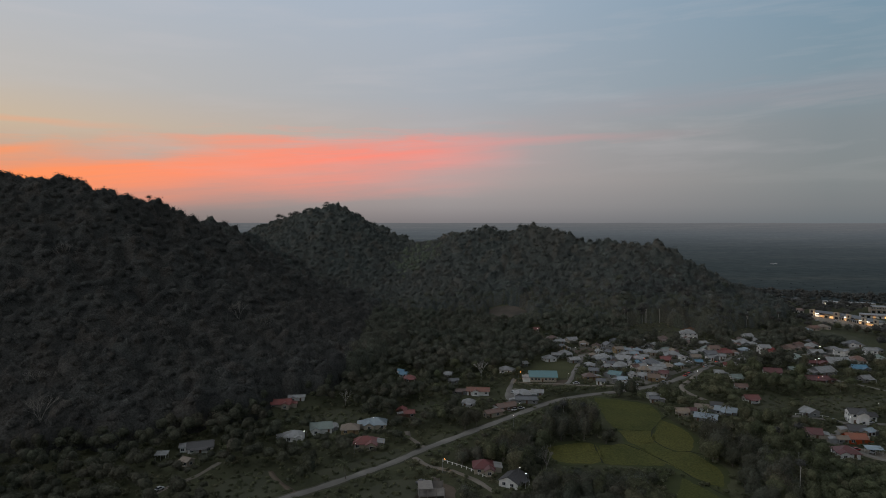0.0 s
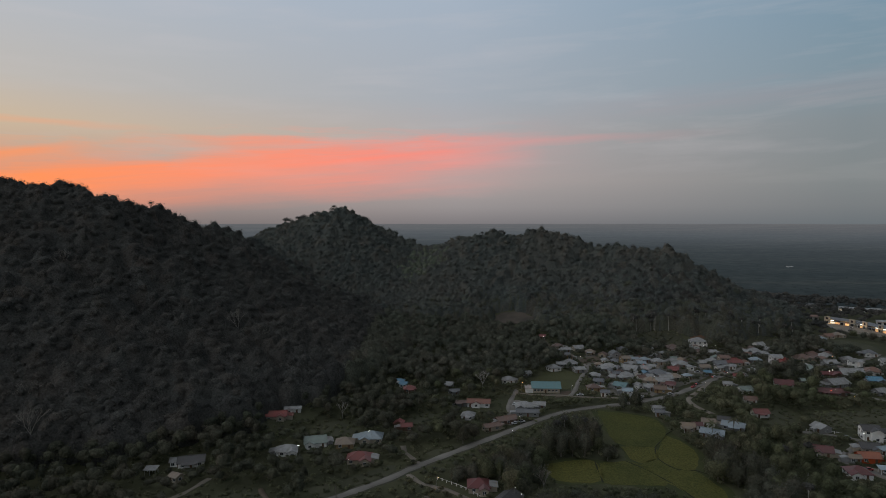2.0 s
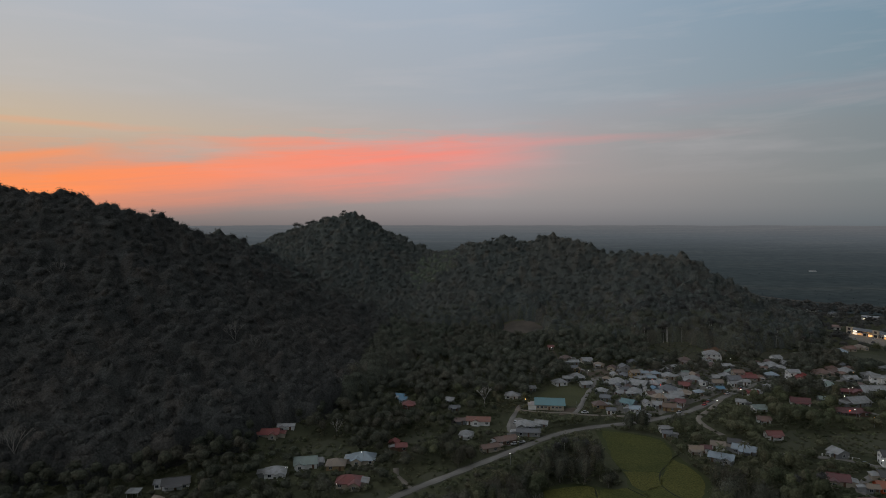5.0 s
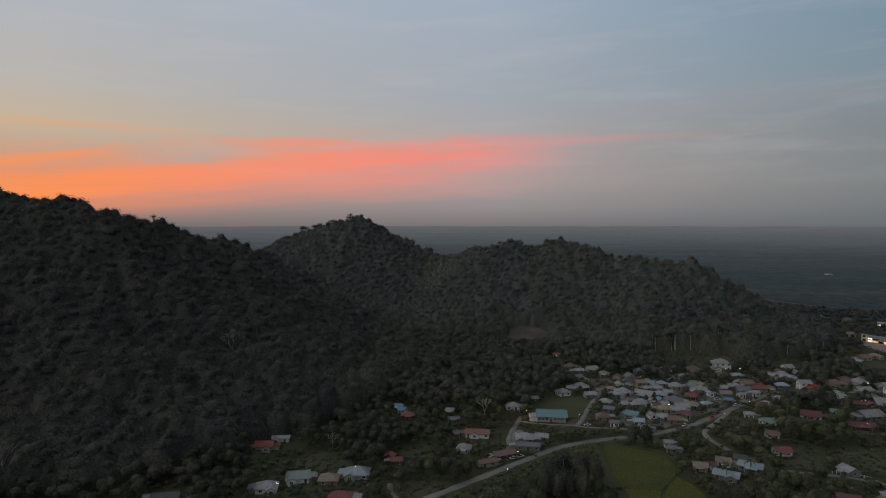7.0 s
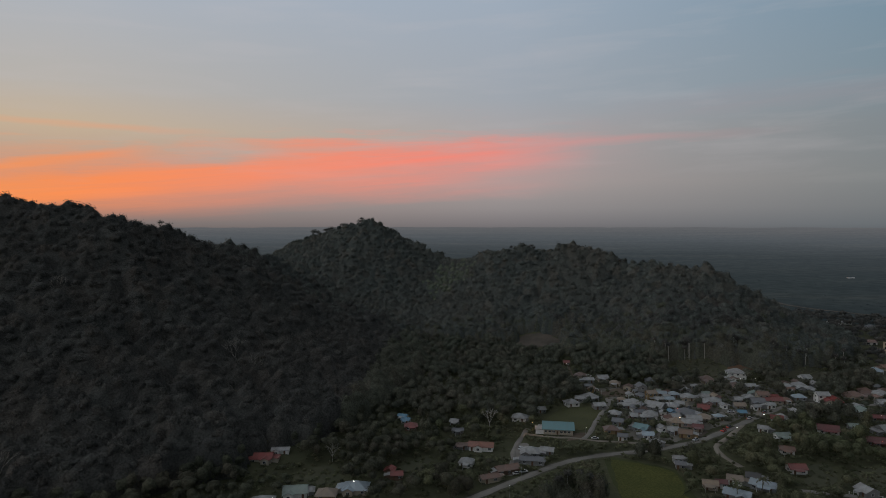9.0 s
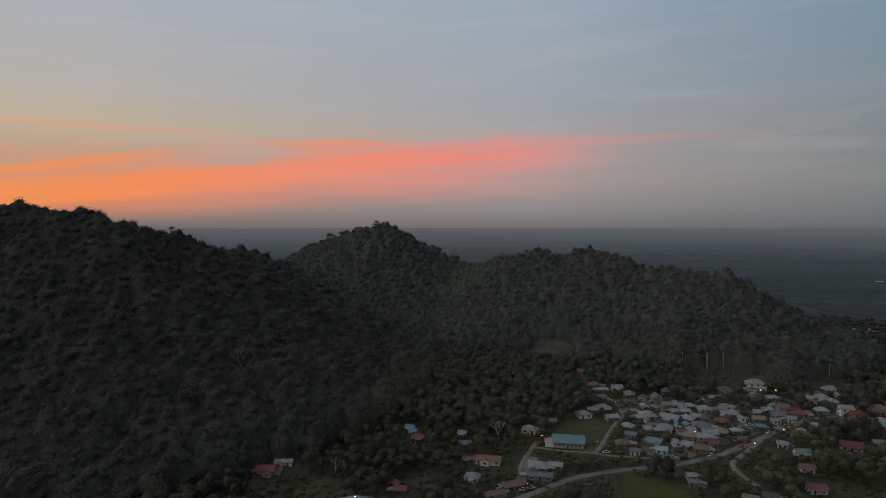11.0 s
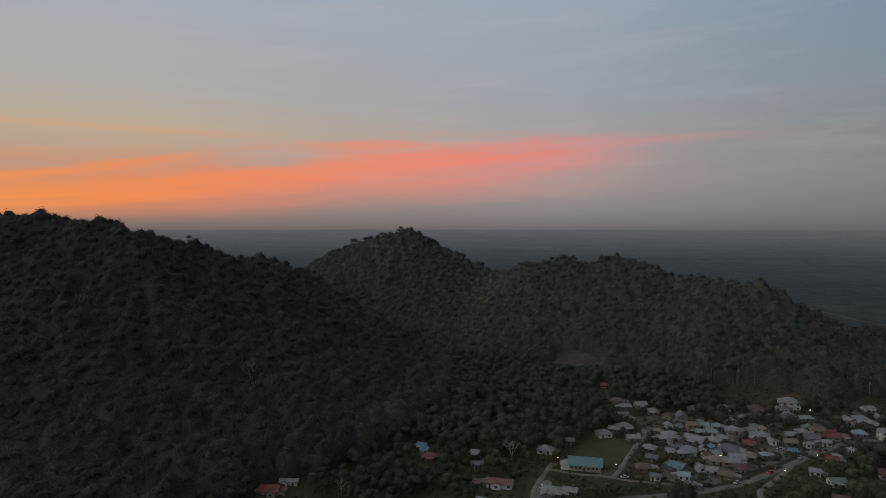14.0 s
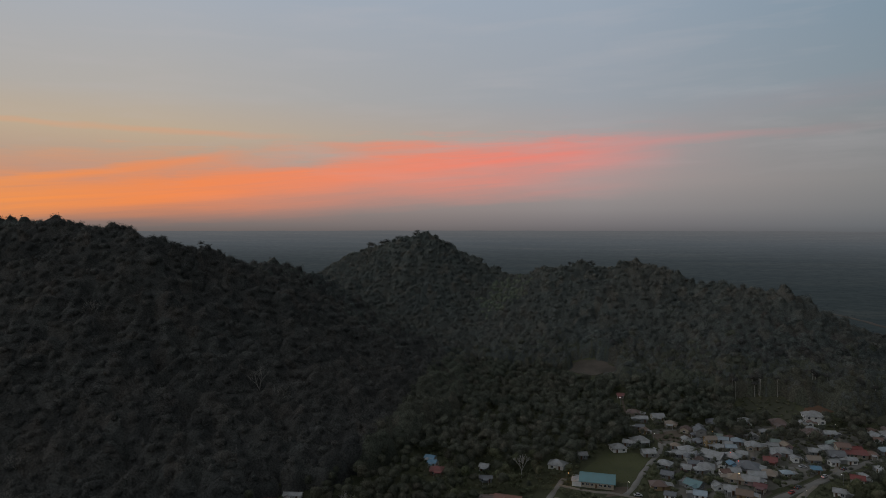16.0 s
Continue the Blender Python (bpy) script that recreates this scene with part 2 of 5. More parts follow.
def paddy_material():
    """Rice that ripens from field to field, streaked by rows and thin places."""
    m, t, b = material("paddy_grass", 0.9, 0.15)
    patch = ramp(t, noisy(t, 0.06, 3), [(0.3, (0.2, 0.2, 0.2)), (0.7, (0.8, 0.8, 0.8))])
    small = noisy(t, 1.1, 5, 0.65)
    info = t.nodes.new("ShaderNodeObjectInfo")
    green = mix(t, patch, (0.036, 0.048, 0.015, 1), (0.066, 0.078, 0.021, 1))
    ripe = mix(t, patch, (0.074, 0.078, 0.019, 1), (0.125, 0.112, 0.03, 1))
    col = mix(t, info.outputs["Random"], green, ripe)
    col = mix(t, 1.0, col, ramp(t, small, [(0.36, (0.72, 0.72, 0.72)), (0.64, (1.26, 1.26, 1.26))]), "MULTIPLY")
    t.links.new(col, b.inputs["Base Color"])
    bump(t, b, small, 0.6, 0.1)
    return m


PADDY = paddy_material()
GROUND = ground_material()


def distance_material():
    """Woods and fields far out on the plain, with dusk haze painted in as emission that grows with distance."""
    m, t, b = material("painted_haze_distance", 1.0, 0.0)
    where = t.nodes.new("ShaderNodeTexCoord").outputs["Object"]
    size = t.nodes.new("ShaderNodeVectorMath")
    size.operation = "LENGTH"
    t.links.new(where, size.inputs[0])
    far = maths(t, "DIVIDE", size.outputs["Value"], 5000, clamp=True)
    # airlight of the haze, given off by the surface itself, stronger farther out
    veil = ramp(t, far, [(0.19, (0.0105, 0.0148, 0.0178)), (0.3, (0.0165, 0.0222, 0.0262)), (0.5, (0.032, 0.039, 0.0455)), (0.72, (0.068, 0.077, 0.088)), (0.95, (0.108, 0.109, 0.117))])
    stretch = t.nodes.new("ShaderNodeMapping")
    stretch.inputs["Scale"].default_value = (0.0016, 0.005, 0)
    t.links.new(where, stretch.inputs["Vector"])
    patch = node(t, "ShaderNodeTexNoise", Scale=1.0, Detail=7.0, Roughness=0.62)
    t.links.new(stretch.outputs[0], patch.inputs["Vector"])
    land_colour = ramp(t, patch.outputs[0], [(0.36, (0.028, 0.033, 0.03)), (0.55, (0.042, 0.046, 0.04)), (0.68, (0.065, 0.064, 0.052)), (0.76, (0.15, 0.125, 0.1))])
    speck = ramp(t, noisy(t, 0.035, 6, 0.7), [(0.4, (0.62, 0.62, 0.62)), (0.62, (1.15, 1.15, 1.15))])
    land_colour = mix(t, 1.0, land_colour, speck, "MULTIPLY")
    t.links.new(land_colour, b.inputs["Base Color"])
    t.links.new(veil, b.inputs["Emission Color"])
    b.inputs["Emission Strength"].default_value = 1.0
    return m


DISTANCE = distance_material()


# ---- mesh helpers ----
def mesh_of(name, verts, faces, mats, picks=None, smooth=False):
    """A mesh from numpy verts and a face array of equal-sided faces."""
    me = bpy.data.meshes.new(name)
    verts, faces = np.asarray(verts, np.float32), np.asarray(faces, np.int32)
    n, k = faces.shape
    me.vertices.add(len(verts)), me.loops.add(n * k), me.polygons.add(n)
    me.vertices.foreach_set("co", verts.ravel())
    me.loops.foreach_set("vertex_index", faces.ravel())
    me.polygons.foreach_set("loop_start", np.arange(n, dtype=np.int32) * k)
    me.polygons.foreach_set("use_smooth", np.full(n, smooth))
    for m in mats:
        me.materials.append(m)
    if picks is not None:
        me.polygons.foreach_set("material_index", np.asarray(picks, np.int32))
    me.update(calc_edges=True)
    return me


def part(name, bm, mat, parent, label=""):
    me = bpy.data.meshes.new(name)
    bm.to_mesh(me)
    bm.free()
    me.materials.append(mat)
    ob = new(name, me)
    ob.parent = parent
    return tagged(ob, label)


def block(bm, x0, y0, z0, x1, y1, z1, bevel=0.0):
    m = Matrix.Translation(((x0 + x1) / 2, (y0 + y1) / 2, (z0 + z1) / 2)) @ Matrix.Diagonal((x1 - x0, y1 - y0, z1 - z0, 1))
    vs = bmesh.ops.create_cube(bm, size=1, matrix=m)["verts"]
    if bevel:
        bmesh.ops.bevel(bm, geom=list({e for v in vs for e in v.link_edges}), offset=bevel, segments=1, affect="EDGES")
    return bm


def boxed(x0, y0, z0, x1, y1, z1, bevel=0.0):
    return block(bmesh.new(), x0, y0, z0, x1, y1, z1, bevel)


# ---- ground ----
def spaced(lo, hi, step, end):
    fine = np.arange(lo, hi + 1, step)
    grow = np.cumsum(step * 1.12 ** np.arange(1, 60))
    up, down = hi + grow, lo - grow
    return np.concatenate([down[down > -end][::-1], fine, up[up < end], [end]])


def lay_ground():
    xs = np.concatenate([[-3300], spaced(-704, 704, 8, 3300)])
    ys = np.concatenate([[-3300], spaced(160, 1104, 8, 3300)])
    gx, gy = np.meshgrid(xs, ys)
    v = np.stack([gx, gy, land(gx, gy)], -1).reshape(-1, 3)
    w = len(xs)
    i = (np.arange(len(ys) - 1)[:, None] * w + np.arange(w - 1)).ravel()
    ob = new("ground", mesh_of("ground", v, np.stack([i, i + 1, i + w + 1, i + w], 1), [GROUND], smooth=True))
    tagged(ob, "dark grassy valley floor rising into wooded hills", "ground", kind="structure")


lay_ground()


def lay_distance():
    """The far plain, as a sheet just over the ground from under 1 km out to the horizon."""
    rings, spokes = np.concatenate([np.linspace(940, 2000, 46), np.linspace(2060, 4740, 46)]), np.radians(np.linspace(-62, 62, 160))
    r, a = np.meshgrid(rings, spokes, indexing="ij")
    x, y = r * np.sin(a), r * np.cos(a)
    v = np.stack([x, y, land(x, y) + 0.6 + (r - 940) * 0.002], -1).reshape(-1, 3)
    w = len(spokes)
    i = (np.arange(len(rings) - 1)[:, None] * w + np.arange(w - 1)).ravel()
    q = np.stack([i, i + w, i + w + 1, i + 1], 1)
    q = q[(hills(x, y).ravel()[q] < 1).all(1)]
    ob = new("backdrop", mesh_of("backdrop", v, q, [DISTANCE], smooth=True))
    tagged(ob, "distant plain of forest and scattered fields with painted haze", "distant plain", kind="structure")


lay_distance()


# ---- roads, lanes and fields ----
SHOWN = []      # places kept free of tall growth: x, y, radius


def curve_points(pts, step=4.0):
    """A smooth line through pts (Catmull-Rom)."""
    p = [np.array(q, float) for q in pts]
    p = [2 * p[0] - p[1]] + p + [2 * p[-1] - p[-2]]
    out = []
    for a, b, c, d in zip(p, p[1:], p[2:], p[3:]):
        n = max(1, int(np.linalg.norm(c - b) / step))
        for k in range(n):
            u = k / n
            out.append(0.5 * (2 * b + (c - a) * u + (2 * a - 5 * b + 4 * c - d) * u * u + (3 * b - a - 3 * c + d) * u ** 3))
    return np.array(out + [p[-2]])


def ribbon(name, pts, width, mat, label, lift=0.12, category="road", keep=True, rise=0.27):
    line = curve_points(pts)
    along = np.gradient(line, axis=0)
    side = np.stack([-along[:, 1], along[:, 0]], 1) / np.linalg.norm(along, axis=1)[:, None]
    cols = []
    wob = 0.25 * np.sin(np.arange(len(line)) * 1.7)[:, None]
    for off, drop in ((-0.5, -0.3), (-0.46, 0), (0, 0.05), (0.46, 0), (0.5, -0.3)):
        q = line + side * (off * width + (wob if abs(off) > 0.4 else 0) * np.sign(off))
        cols.append(np.concatenate([q, (land(q[:, 0], q[:, 1]) + lift + drop)[:, None]], 1))
    v = np.stack(cols, 1).reshape(-1, 3)
    i = (np.arange(len(line) - 1)[:, None] * 5 + np.arange(4)).ravel()
    ob = new(name, mesh_of(name, v, np.stack([i, i + 1, i + 6, i + 5], 1), [mat], smooth=True))
    if keep:
        SHOWN.extend((float(x), float(y), width / 2 + 0.6, 0.0, rise) for x, y in line[::2])
    return tagged(ob, label, category, kind="structure")


def sheet(name, outline, mat, label, category, lift=0.1, keep=True, low=0.0, rise=0.28):
    """A field: a flat piece of ground with a soft rounded outline."""
    line = curve_points(list(outline) + [outline[0]], 3.0)[:-1]
    own = np.random.default_rng(abs(int(outline[0][0] * 7 + outline[0][1])))
    wild = 1.9 if rise > 0.5 else 0.55
    line = line + own.uniform(-wild, wild, line.shape)
    bm = bmesh.new()
    f = bm.faces.new([bm.verts.new((x, y, 0)) for x, y in line])
    if f.normal.z < 0:
        f.normal_flip()
    bmesh.ops.triangulate(bm, faces=bm.faces[:])
    lo, hi = line.min(0), line.max(0)
    for k in np.arange(math.floor(lo[1] / 8) * 8, hi[1], 8):
        bmesh.ops.bisect_plane(bm, geom=bm.verts[:] + bm.edges[:] + bm.faces[:], plane_co=(0, float(k), 0), plane_no=(0, 1, 0))
    for v in bm.verts:
        v.co.z = float(land(v.co.x, v.co.y)) + lift
    edge = bmesh.ops.extrude_edge_only(bm, edges=[e for e in bm.edges if e.is_boundary])
    for v in edge["geom"]:
        if isinstance(v, bmesh.types.BMVert):
            v.co.z -= 0.6
    me = bpy.data.meshes.new(name)
    bm.normal_update()
    bm.to_mesh(me)
    bm.free()
    me.materials.append(mat)
    if keep:
        for y in np.arange(lo[1] + 2, hi[1], 5):
            for x in np.arange(lo[0] + 2, hi[0], 5):
                if inside(x, y, line):
                    SHOWN.append((float(x), float(y), 5.4 if rise > 0.5 else 3.4, low, rise))
    return tagged(new(name, me), label, category, kind="structure")


def inside(x, y, poly):
    hit = False
    for (ax, ay), (bx, by) in zip(poly, np.roll(poly, -1, 0)):
        if (ay > y) != (by > y) and x < (bx - ax) * (y - ay) / (by - ay) + ax:
            hit = not hit
    return hit


MAIN_ROAD = [(-95, 214), (-60.5, 244.4), (-50, 253), (-34, 268), (-21, 281), (-9, 296), (13, 318.5), (28, 333.5), (45, 351), (64, 369), (83, 380), (105, 387.5), (121, 394.5), (139, 405), (155, 418.5), (169, 432), (189, 451.5), (205, 467), (220, 479), (238, 486), (262, 484), (300, 490), (340, 520)]
ribbon("road_verge", MAIN_ROAD, 7.0, VERGE, "worn grass and gravel verges of the village road", 0.06, "verge", False)
ribbon("main_road", MAIN_ROAD, 4.4, ASPHALT, "worn grey asphalt village road", 0.15, rise=0.19)
ribbon("side_road", [(176, 438.5), (168, 426), (161, 416), (154, 407), (148, 398.5), (147, 389), (149, 380), (152, 371)], 3.3, GRAVEL, "pale gravel side road off the main road")
ribbon("farm_lane", [(-8.4, 297), (-13.3, 306.5), (-16.5, 312), (-18, 320)], 2.5, GRAVEL, "short gravel farm lane")
ribbon("house_lane", [(-13, 286), (-6, 276), (4, 270.5), (13, 261.4), (20, 250)], 2.7, GRAVEL, "pale gravel lane to a farmhouse")
ribbon("track", [(-118, 238), (-113.7, 244.4), (-109.4, 255), (-103, 264.4), (-98, 280)], 2.3, GRAVEL, "narrow earth track under the trees")
ribbon("track", [(-73, 270), (-70.8, 265.4), (-64.7, 257), (-58, 249)], 2.2, EARTH, "narrow earth track beside the road")
ribbon("school_lane", [(103, 484), (101.5, 470), (94.5, 451), (88.3, 433), (82, 413), (77.5, 403.5)], 3.1, ASPHALT, "grey lane beside the playing field")
ribbon("hall_lane", [(47, 418), (44.4, 409), (41.7, 398), (38.5, 384), (38, 372), (37, 360), (36, 350)], 2.9, ASPHALT, "grey lane running down to the main road")
ribbon("cross_lane", [(44.4, 409), (56.4, 406), (63, 404.7), (70, 405.5), (77.5, 403.5), (87, 401.4), (110, 400), (125, 398)], 2.5, GRAVEL, "pale lane between hall and main road")
ribbon("estate_lane", [(170, 346), (190, 342.5), (197, 340.5), (203, 337), (208.5, 332.5), (200, 321.5), (187, 309.5), (186, 300.5), (192, 291), (196, 283), (204, 272)], 3.3, ASPHALT, "grey estate lane winding between houses")
ribbon("estate_lane", [(208.5, 332.5), (217.5, 331), (232, 330), (260, 326)], 3.1, ASPHALT, "grey estate lane past a white house")
ribbon("east_lane", [(250, 418), (257, 407), (262, 401), (270, 390), (290, 376)], 3.1, ASPHALT, "grey lane between trees and red roofs")
ribbon("hill_lane", [(85.4, 580), (85, 566), (85, 555), (86, 543), (92, 525), (100, 500), (104, 482)], 1.8, EARTH, "steep narrow earth lane up the hill foot", 0.25)
ribbon("village_lane", [(104, 482), (125, 470), (150, 462), (175, 458), (197, 460)], 3.1, ASPHALT, "grey lane through the dense village")
ribbon("village_lane", [(150, 462), (158, 490), (170, 520), (190, 535)], 2.7, GRAVEL, "narrow pale lane between village houses")
ribbon("village_lane", [(190, 453), (205, 490), (215, 520)], 2.7, GRAVEL, "narrow pale lane climbing between village houses")
FAR_ROAD = [(405, 1150), (421, 1096), (425, 1066), (429, 1045), (432, 1004), (447, 966), (462, 944), (500, 900)]
ribbon("far_road", FAR_ROAD, 8.0, CLAY, "pale bare road across the distant plain", 1.7)
sheet("playing_field", [(70.5, 464.5), (83, 463), (95.4, 460.5), (88.5, 440), (81, 419.5), (70, 421), (57.5, 428), (60, 438)], LAWN, "mown green playing field beside the hall", "field")
sheet("field_banks", [(46, 300), (62, 307), (86, 304), (85, 350), (86, 378), (102, 373), (118, 363), (119, 340), (125, 314), (118, 292), (121, 270), (112, 250), (108, 228), (86, 228), (84, 274), (50, 278)], BANK, "rough grass banks between the rice paddies", "field", 0.05, keep=False)
BUND = [("A", [(88, 375), (101, 371), (116, 362.5), (116, 340.5), (105, 321.5), (88, 325), (87, 349.5)]),
        ("B", [(107.4, 321.5), (115.4, 336), (121.8, 314), (114.4, 294.4), (106.6, 294.4), (101.6, 308)]),
        ("C", [(48, 298), (63.4, 304), (71.6, 302), (69.6, 280.4), (50.6, 281.4)]),
        ("D", [(73, 300.4), (89.5, 301.5), (97, 278.2), (85, 277), (71, 279)]),
        ("E", [(91, 298), (100, 306), (106, 292.9), (113.4, 292), (117.6, 271.4), (110.3, 254.4), (98, 278.8)]),
        ("G", [(88, 321), (104, 319.6), (100.6, 306), (91.4, 300.8), (88.5, 310)]),
        ("F", [(98.4, 263), (104.4, 251.9), (106, 235), (87, 235)])]
for name, outline in BUND:
    sheet("paddy_field", outline, PADDY, "yellow-green rice paddy with dark bunds round it", "field")
DITCH = mottled("dark_ditch", (0.02, 0.024, 0.012), (0.042, 0.046, 0.022), 0.3, 2, 0.9, 0.05)
for pts in ([(71.6, 303), (71, 296), (70.5, 288), (70, 279)], [(86, 303), (90.3, 296.7), (99.4, 277.5), (103.5, 263), (109, 247)],
            [(105, 321.5), (110, 329), (116, 339), (122, 345)], [(105, 321.5), (101.5, 308), (106, 293.6), (114, 293), (121, 284)]):
    ribbon("field_ditch", pts, 0.4, DITCH, "dark wet ditch between rice paddies", 0.16, "ditch", False)
for outline, words in (([(-32, 251), (-19.5, 261.4), (-10, 259), (-11.5, 241), (-35, 241)], "rough green meadow beside the road"),
                       ([(184, 377), (196, 378), (190, 356), (175, 352)], "rough green meadow among trees"),
                       ([(204, 374), (230, 378), (262, 381), (250, 363), (230, 352), (208, 350)], "rough dry meadow behind the estate"),
                       ([(-69, 343), (-55, 354), (-45, 340), (-52, 332), (-66, 335)], "grassy slope between wooded gardens"),
                       ([(-54, 270), (-43, 278), (-30, 289), (-20, 296), (-21, 286), (-36, 272), (-46, 262)], "grass verge above the village road"),
                       ([(-91, 255), (-86, 268), (-72, 269), (-67, 255), (-66, 245), (-86, 245)], "dark grassy clearing under the hill"),
                       ([(-18, 360), (-7, 370), (-4, 360), (-15, 349)], "small green lawn beside a white house"),
                       ([(-8, 311), (8, 321), (12, 317), (1, 305)], "rough grass beside the farm lane"),
                       ([(333, 584), (348, 572), (354, 545), (345, 530), (328, 542), (323, 557)], "open green field before the shops")):
    sheet("meadow", outline, MEADOW, words, "field", low=1.2)
sheet("yard", [(187, 298), (196, 296), (208, 285), (204, 276), (192, 284)], GRAVEL, "pale concrete yard beside an orange house", "yard")
sheet("yard", [(68, 400), (76, 404), (82, 412), (74, 413)], EARTH, "bare reddish earth beside the hall", "yard")
sheet("yard", [(38, 372), (44, 378), (47, 393), (41, 393)], ASPHALT, "grey paved yard beside metal-roofed sheds", "yard")
sheet("yard", [(-12, 238), (3, 240), (4, 254), (-7, 258)], EARTH, "bare earth yard of a building site", "yard")
sheet("cleared_slope", [(43, 641), (50, 654), (66, 652), (80, 641), (85, 631), (70, 628), (58, 627)], CLAY, "bare brown clearing on the hill foot", "clearing", 0.4, low=0.4, rise=0.6)
sheet("cleared_slope", [(163, 548), (172, 576), (197, 572), (200, 550), (182, 545)], DRY, "grassy clearing at the forest edge", "clearing", 0.4, low=1.6, rise=1.1)
sheet("cleared_slope", [(246, 546), (259, 569), (276, 566), (273, 555), (256, 542)], DRY, "grassy clearing at the forest edge", "clearing", 0.4, low=1.2, rise=1.1)
sheet("cleared_slope", [(204, 556), (208, 564), (225, 564), (223, 557)], RED_SOIL, "raw red soil bank behind a white house", "clearing", 0.4, low=0.3, rise=1.1)
sheet("yard", [(132, 407), (136, 418), (150, 424), (147, 416)], CLAY, "bare earth plot beside the main road", "yard")
sheet("cleared_slope", [(100, 500), (125, 512), (128, 496), (105, 488)], EARTH, "bare brown plot between village houses", "clearing", 0.2, low=1.7, rise=1.1)
sheet("village_ground", [(96, 505), (125, 522), (165, 528), (205, 535), (245, 520), (262, 500), (240, 490), (215, 484), (190, 462), (170, 440), (150, 424), (128, 404), (104, 408), (104, 440), (108, 470)], PACKED, "packed earth and concrete yards between village houses", "yard", 0.05, keep=False)
sheet("car_park", [(383, 690), (387, 676), (400, 650), (403, 620), (402, 600), (390, 590), (380, 606), (372, 624), (375, 655)], GRAVEL, "wide pale gravel forecourt before the shops", "car park", 0.2)


# ---- houses ----
def tin(name, a, c, ribs=True):
    """Painted corrugated sheet, weathered in streaks."""
    m, t, b = material(name, 0.5, 0.4)
    stain = ramp(t, noisy(t, 0.35, 5, 0.65), [(0.35, (0, 0, 0)), (0.75, (1, 1, 1))])
    info = t.nodes.new("ShaderNodeObjectInfo")
    col = mix(t, stain, (*a, 1), (*c, 1))
    col = mix(t, maths(t, "MULTIPLY", info.outputs["Random"], 0.34), col, (0.14, 0.132, 0.122, 1))
    t.links.new(col, b.inputs["Base Color"])
    wave = node(t, "ShaderNodeTexWave", Scale=1.6)
    t.links.new(t.nodes.new("ShaderNodeTexCoord").outputs["Object"], wave.inputs["Vector"])
    bump(t, b, wave.outputs[0], 0.5, 0.05)
    return m


ROOFS = {"silver": tin("silver_tin", (0.335, 0.342, 0.335), (0.185, 0.175, 0.16)), "slate": tin("grey_tin", (0.150, 0.158, 0.168), (0.110, 0.114, 0.116)),
         "red": tin("red_tin", (0.235, 0.034, 0.026), (0.15, 0.034, 0.026)), "maroon": tin("maroon_tin", (0.144, 0.029, 0.029), (0.101, 0.032, 0.029)),
         "brown": tin("brown_tin", (0.144, 0.079, 0.058), (0.115, 0.072, 0.058)), "rust": tin("rusty_tin", (0.216, 0.108, 0.072), (0.144, 0.101, 0.079)),
         "terracotta": tin("terracotta_tiles", (0.274, 0.094, 0.050), (0.187, 0.079, 0.058)), "tan": tin("tan_tin", (0.274, 0.209, 0.144), (0.202, 0.158, 0.122)),
         "pale_blue": tin("pale_blue_tin", (0.317, 0.389, 0.432), (0.245, 0.288, 0.310)), "sky": tin("sky_blue_tin", (0.101, 0.259, 0.374), (0.101, 0.187, 0.245)),
         "teal": tin("teal_tin", (0.122, 0.259, 0.274), (0.122, 0.216, 0.223)), "pale_green": tin("pale_green_tin", (0.238, 0.302, 0.259), (0.180, 0.216, 0.194)),
         "orange": tin("orange_tin", (0.360, 0.108, 0.050), (0.274, 0.094, 0.050)), "dark": tin("dark_tin", (0.043, 0.043, 0.047), (0.065, 0.061, 0.058)),
         "earth_roof": tin("earth_brown_tin", (0.187, 0.115, 0.072), (0.144, 0.101, 0.072))}
WALLS = {"white": mottled("white_plaster", (0.8, 0.79, 0.76), (0.62, 0.6, 0.56), 0.4, 4, 0.85), "cream": mottled("cream_plaster", (0.418, 0.360, 0.274), (0.331, 0.295, 0.238), 0.4, 4, 0.85),
         "grey": mottled("grey_plaster", (0.259, 0.259, 0.252), (0.194, 0.194, 0.187), 0.4, 4, 0.85), "ochre": mottled("ochre_plaster", (0.302, 0.209, 0.101), (0.230, 0.173, 0.101), 0.4, 4, 0.85),
         "pink": mottled("pink_plaster", (0.360, 0.245, 0.230), (0.288, 0.216, 0.202), 0.4, 4, 0.85), "brown_wall": mottled("brown_boards", (0.158, 0.101, 0.072), (0.115, 0.079, 0.058), 0.4, 4, 0.85),
         "orange_wall": mottled("orange_plaster", (0.46, 0.075, 0.02), (0.36, 0.07, 0.025), 0.4, 4, 0.8)}
WORDS = {"silver": "silver", "slate": "slate-grey", "red": "red", "maroon": "dark red", "brown": "brown", "rust": "rusty red", "terracotta": "terracotta", "tan": "tan", "pale_blue": "pale blue",
         "sky": "sky-blue", "teal": "teal", "pale_green": "pale green", "orange": "orange", "dark": "near-black", "earth_roof": "earth-brown", "white": "white", "cream": "cream", "grey": "grey",
         "ochre": "ochre", "pink": "pink", "brown_wall": "brown timber", "orange_wall": "bright orange"}


def glass_material():
    m, t, b = material("dark_glass", 0.12, 0.5)
    b.inputs["Base Color"].default_value = (0.03, 0.035, 0.04, 1)
    return m


def lit_material(name, colour, strength):
    m, t, b = material(name, 0.5)
    b.inputs["Base Color"].default_value = (*colour, 1)
    b.inputs["Emission Color"].default_value = (*colour, 1)
    b.inputs["Emission Strength"].default_value = strength
    return m


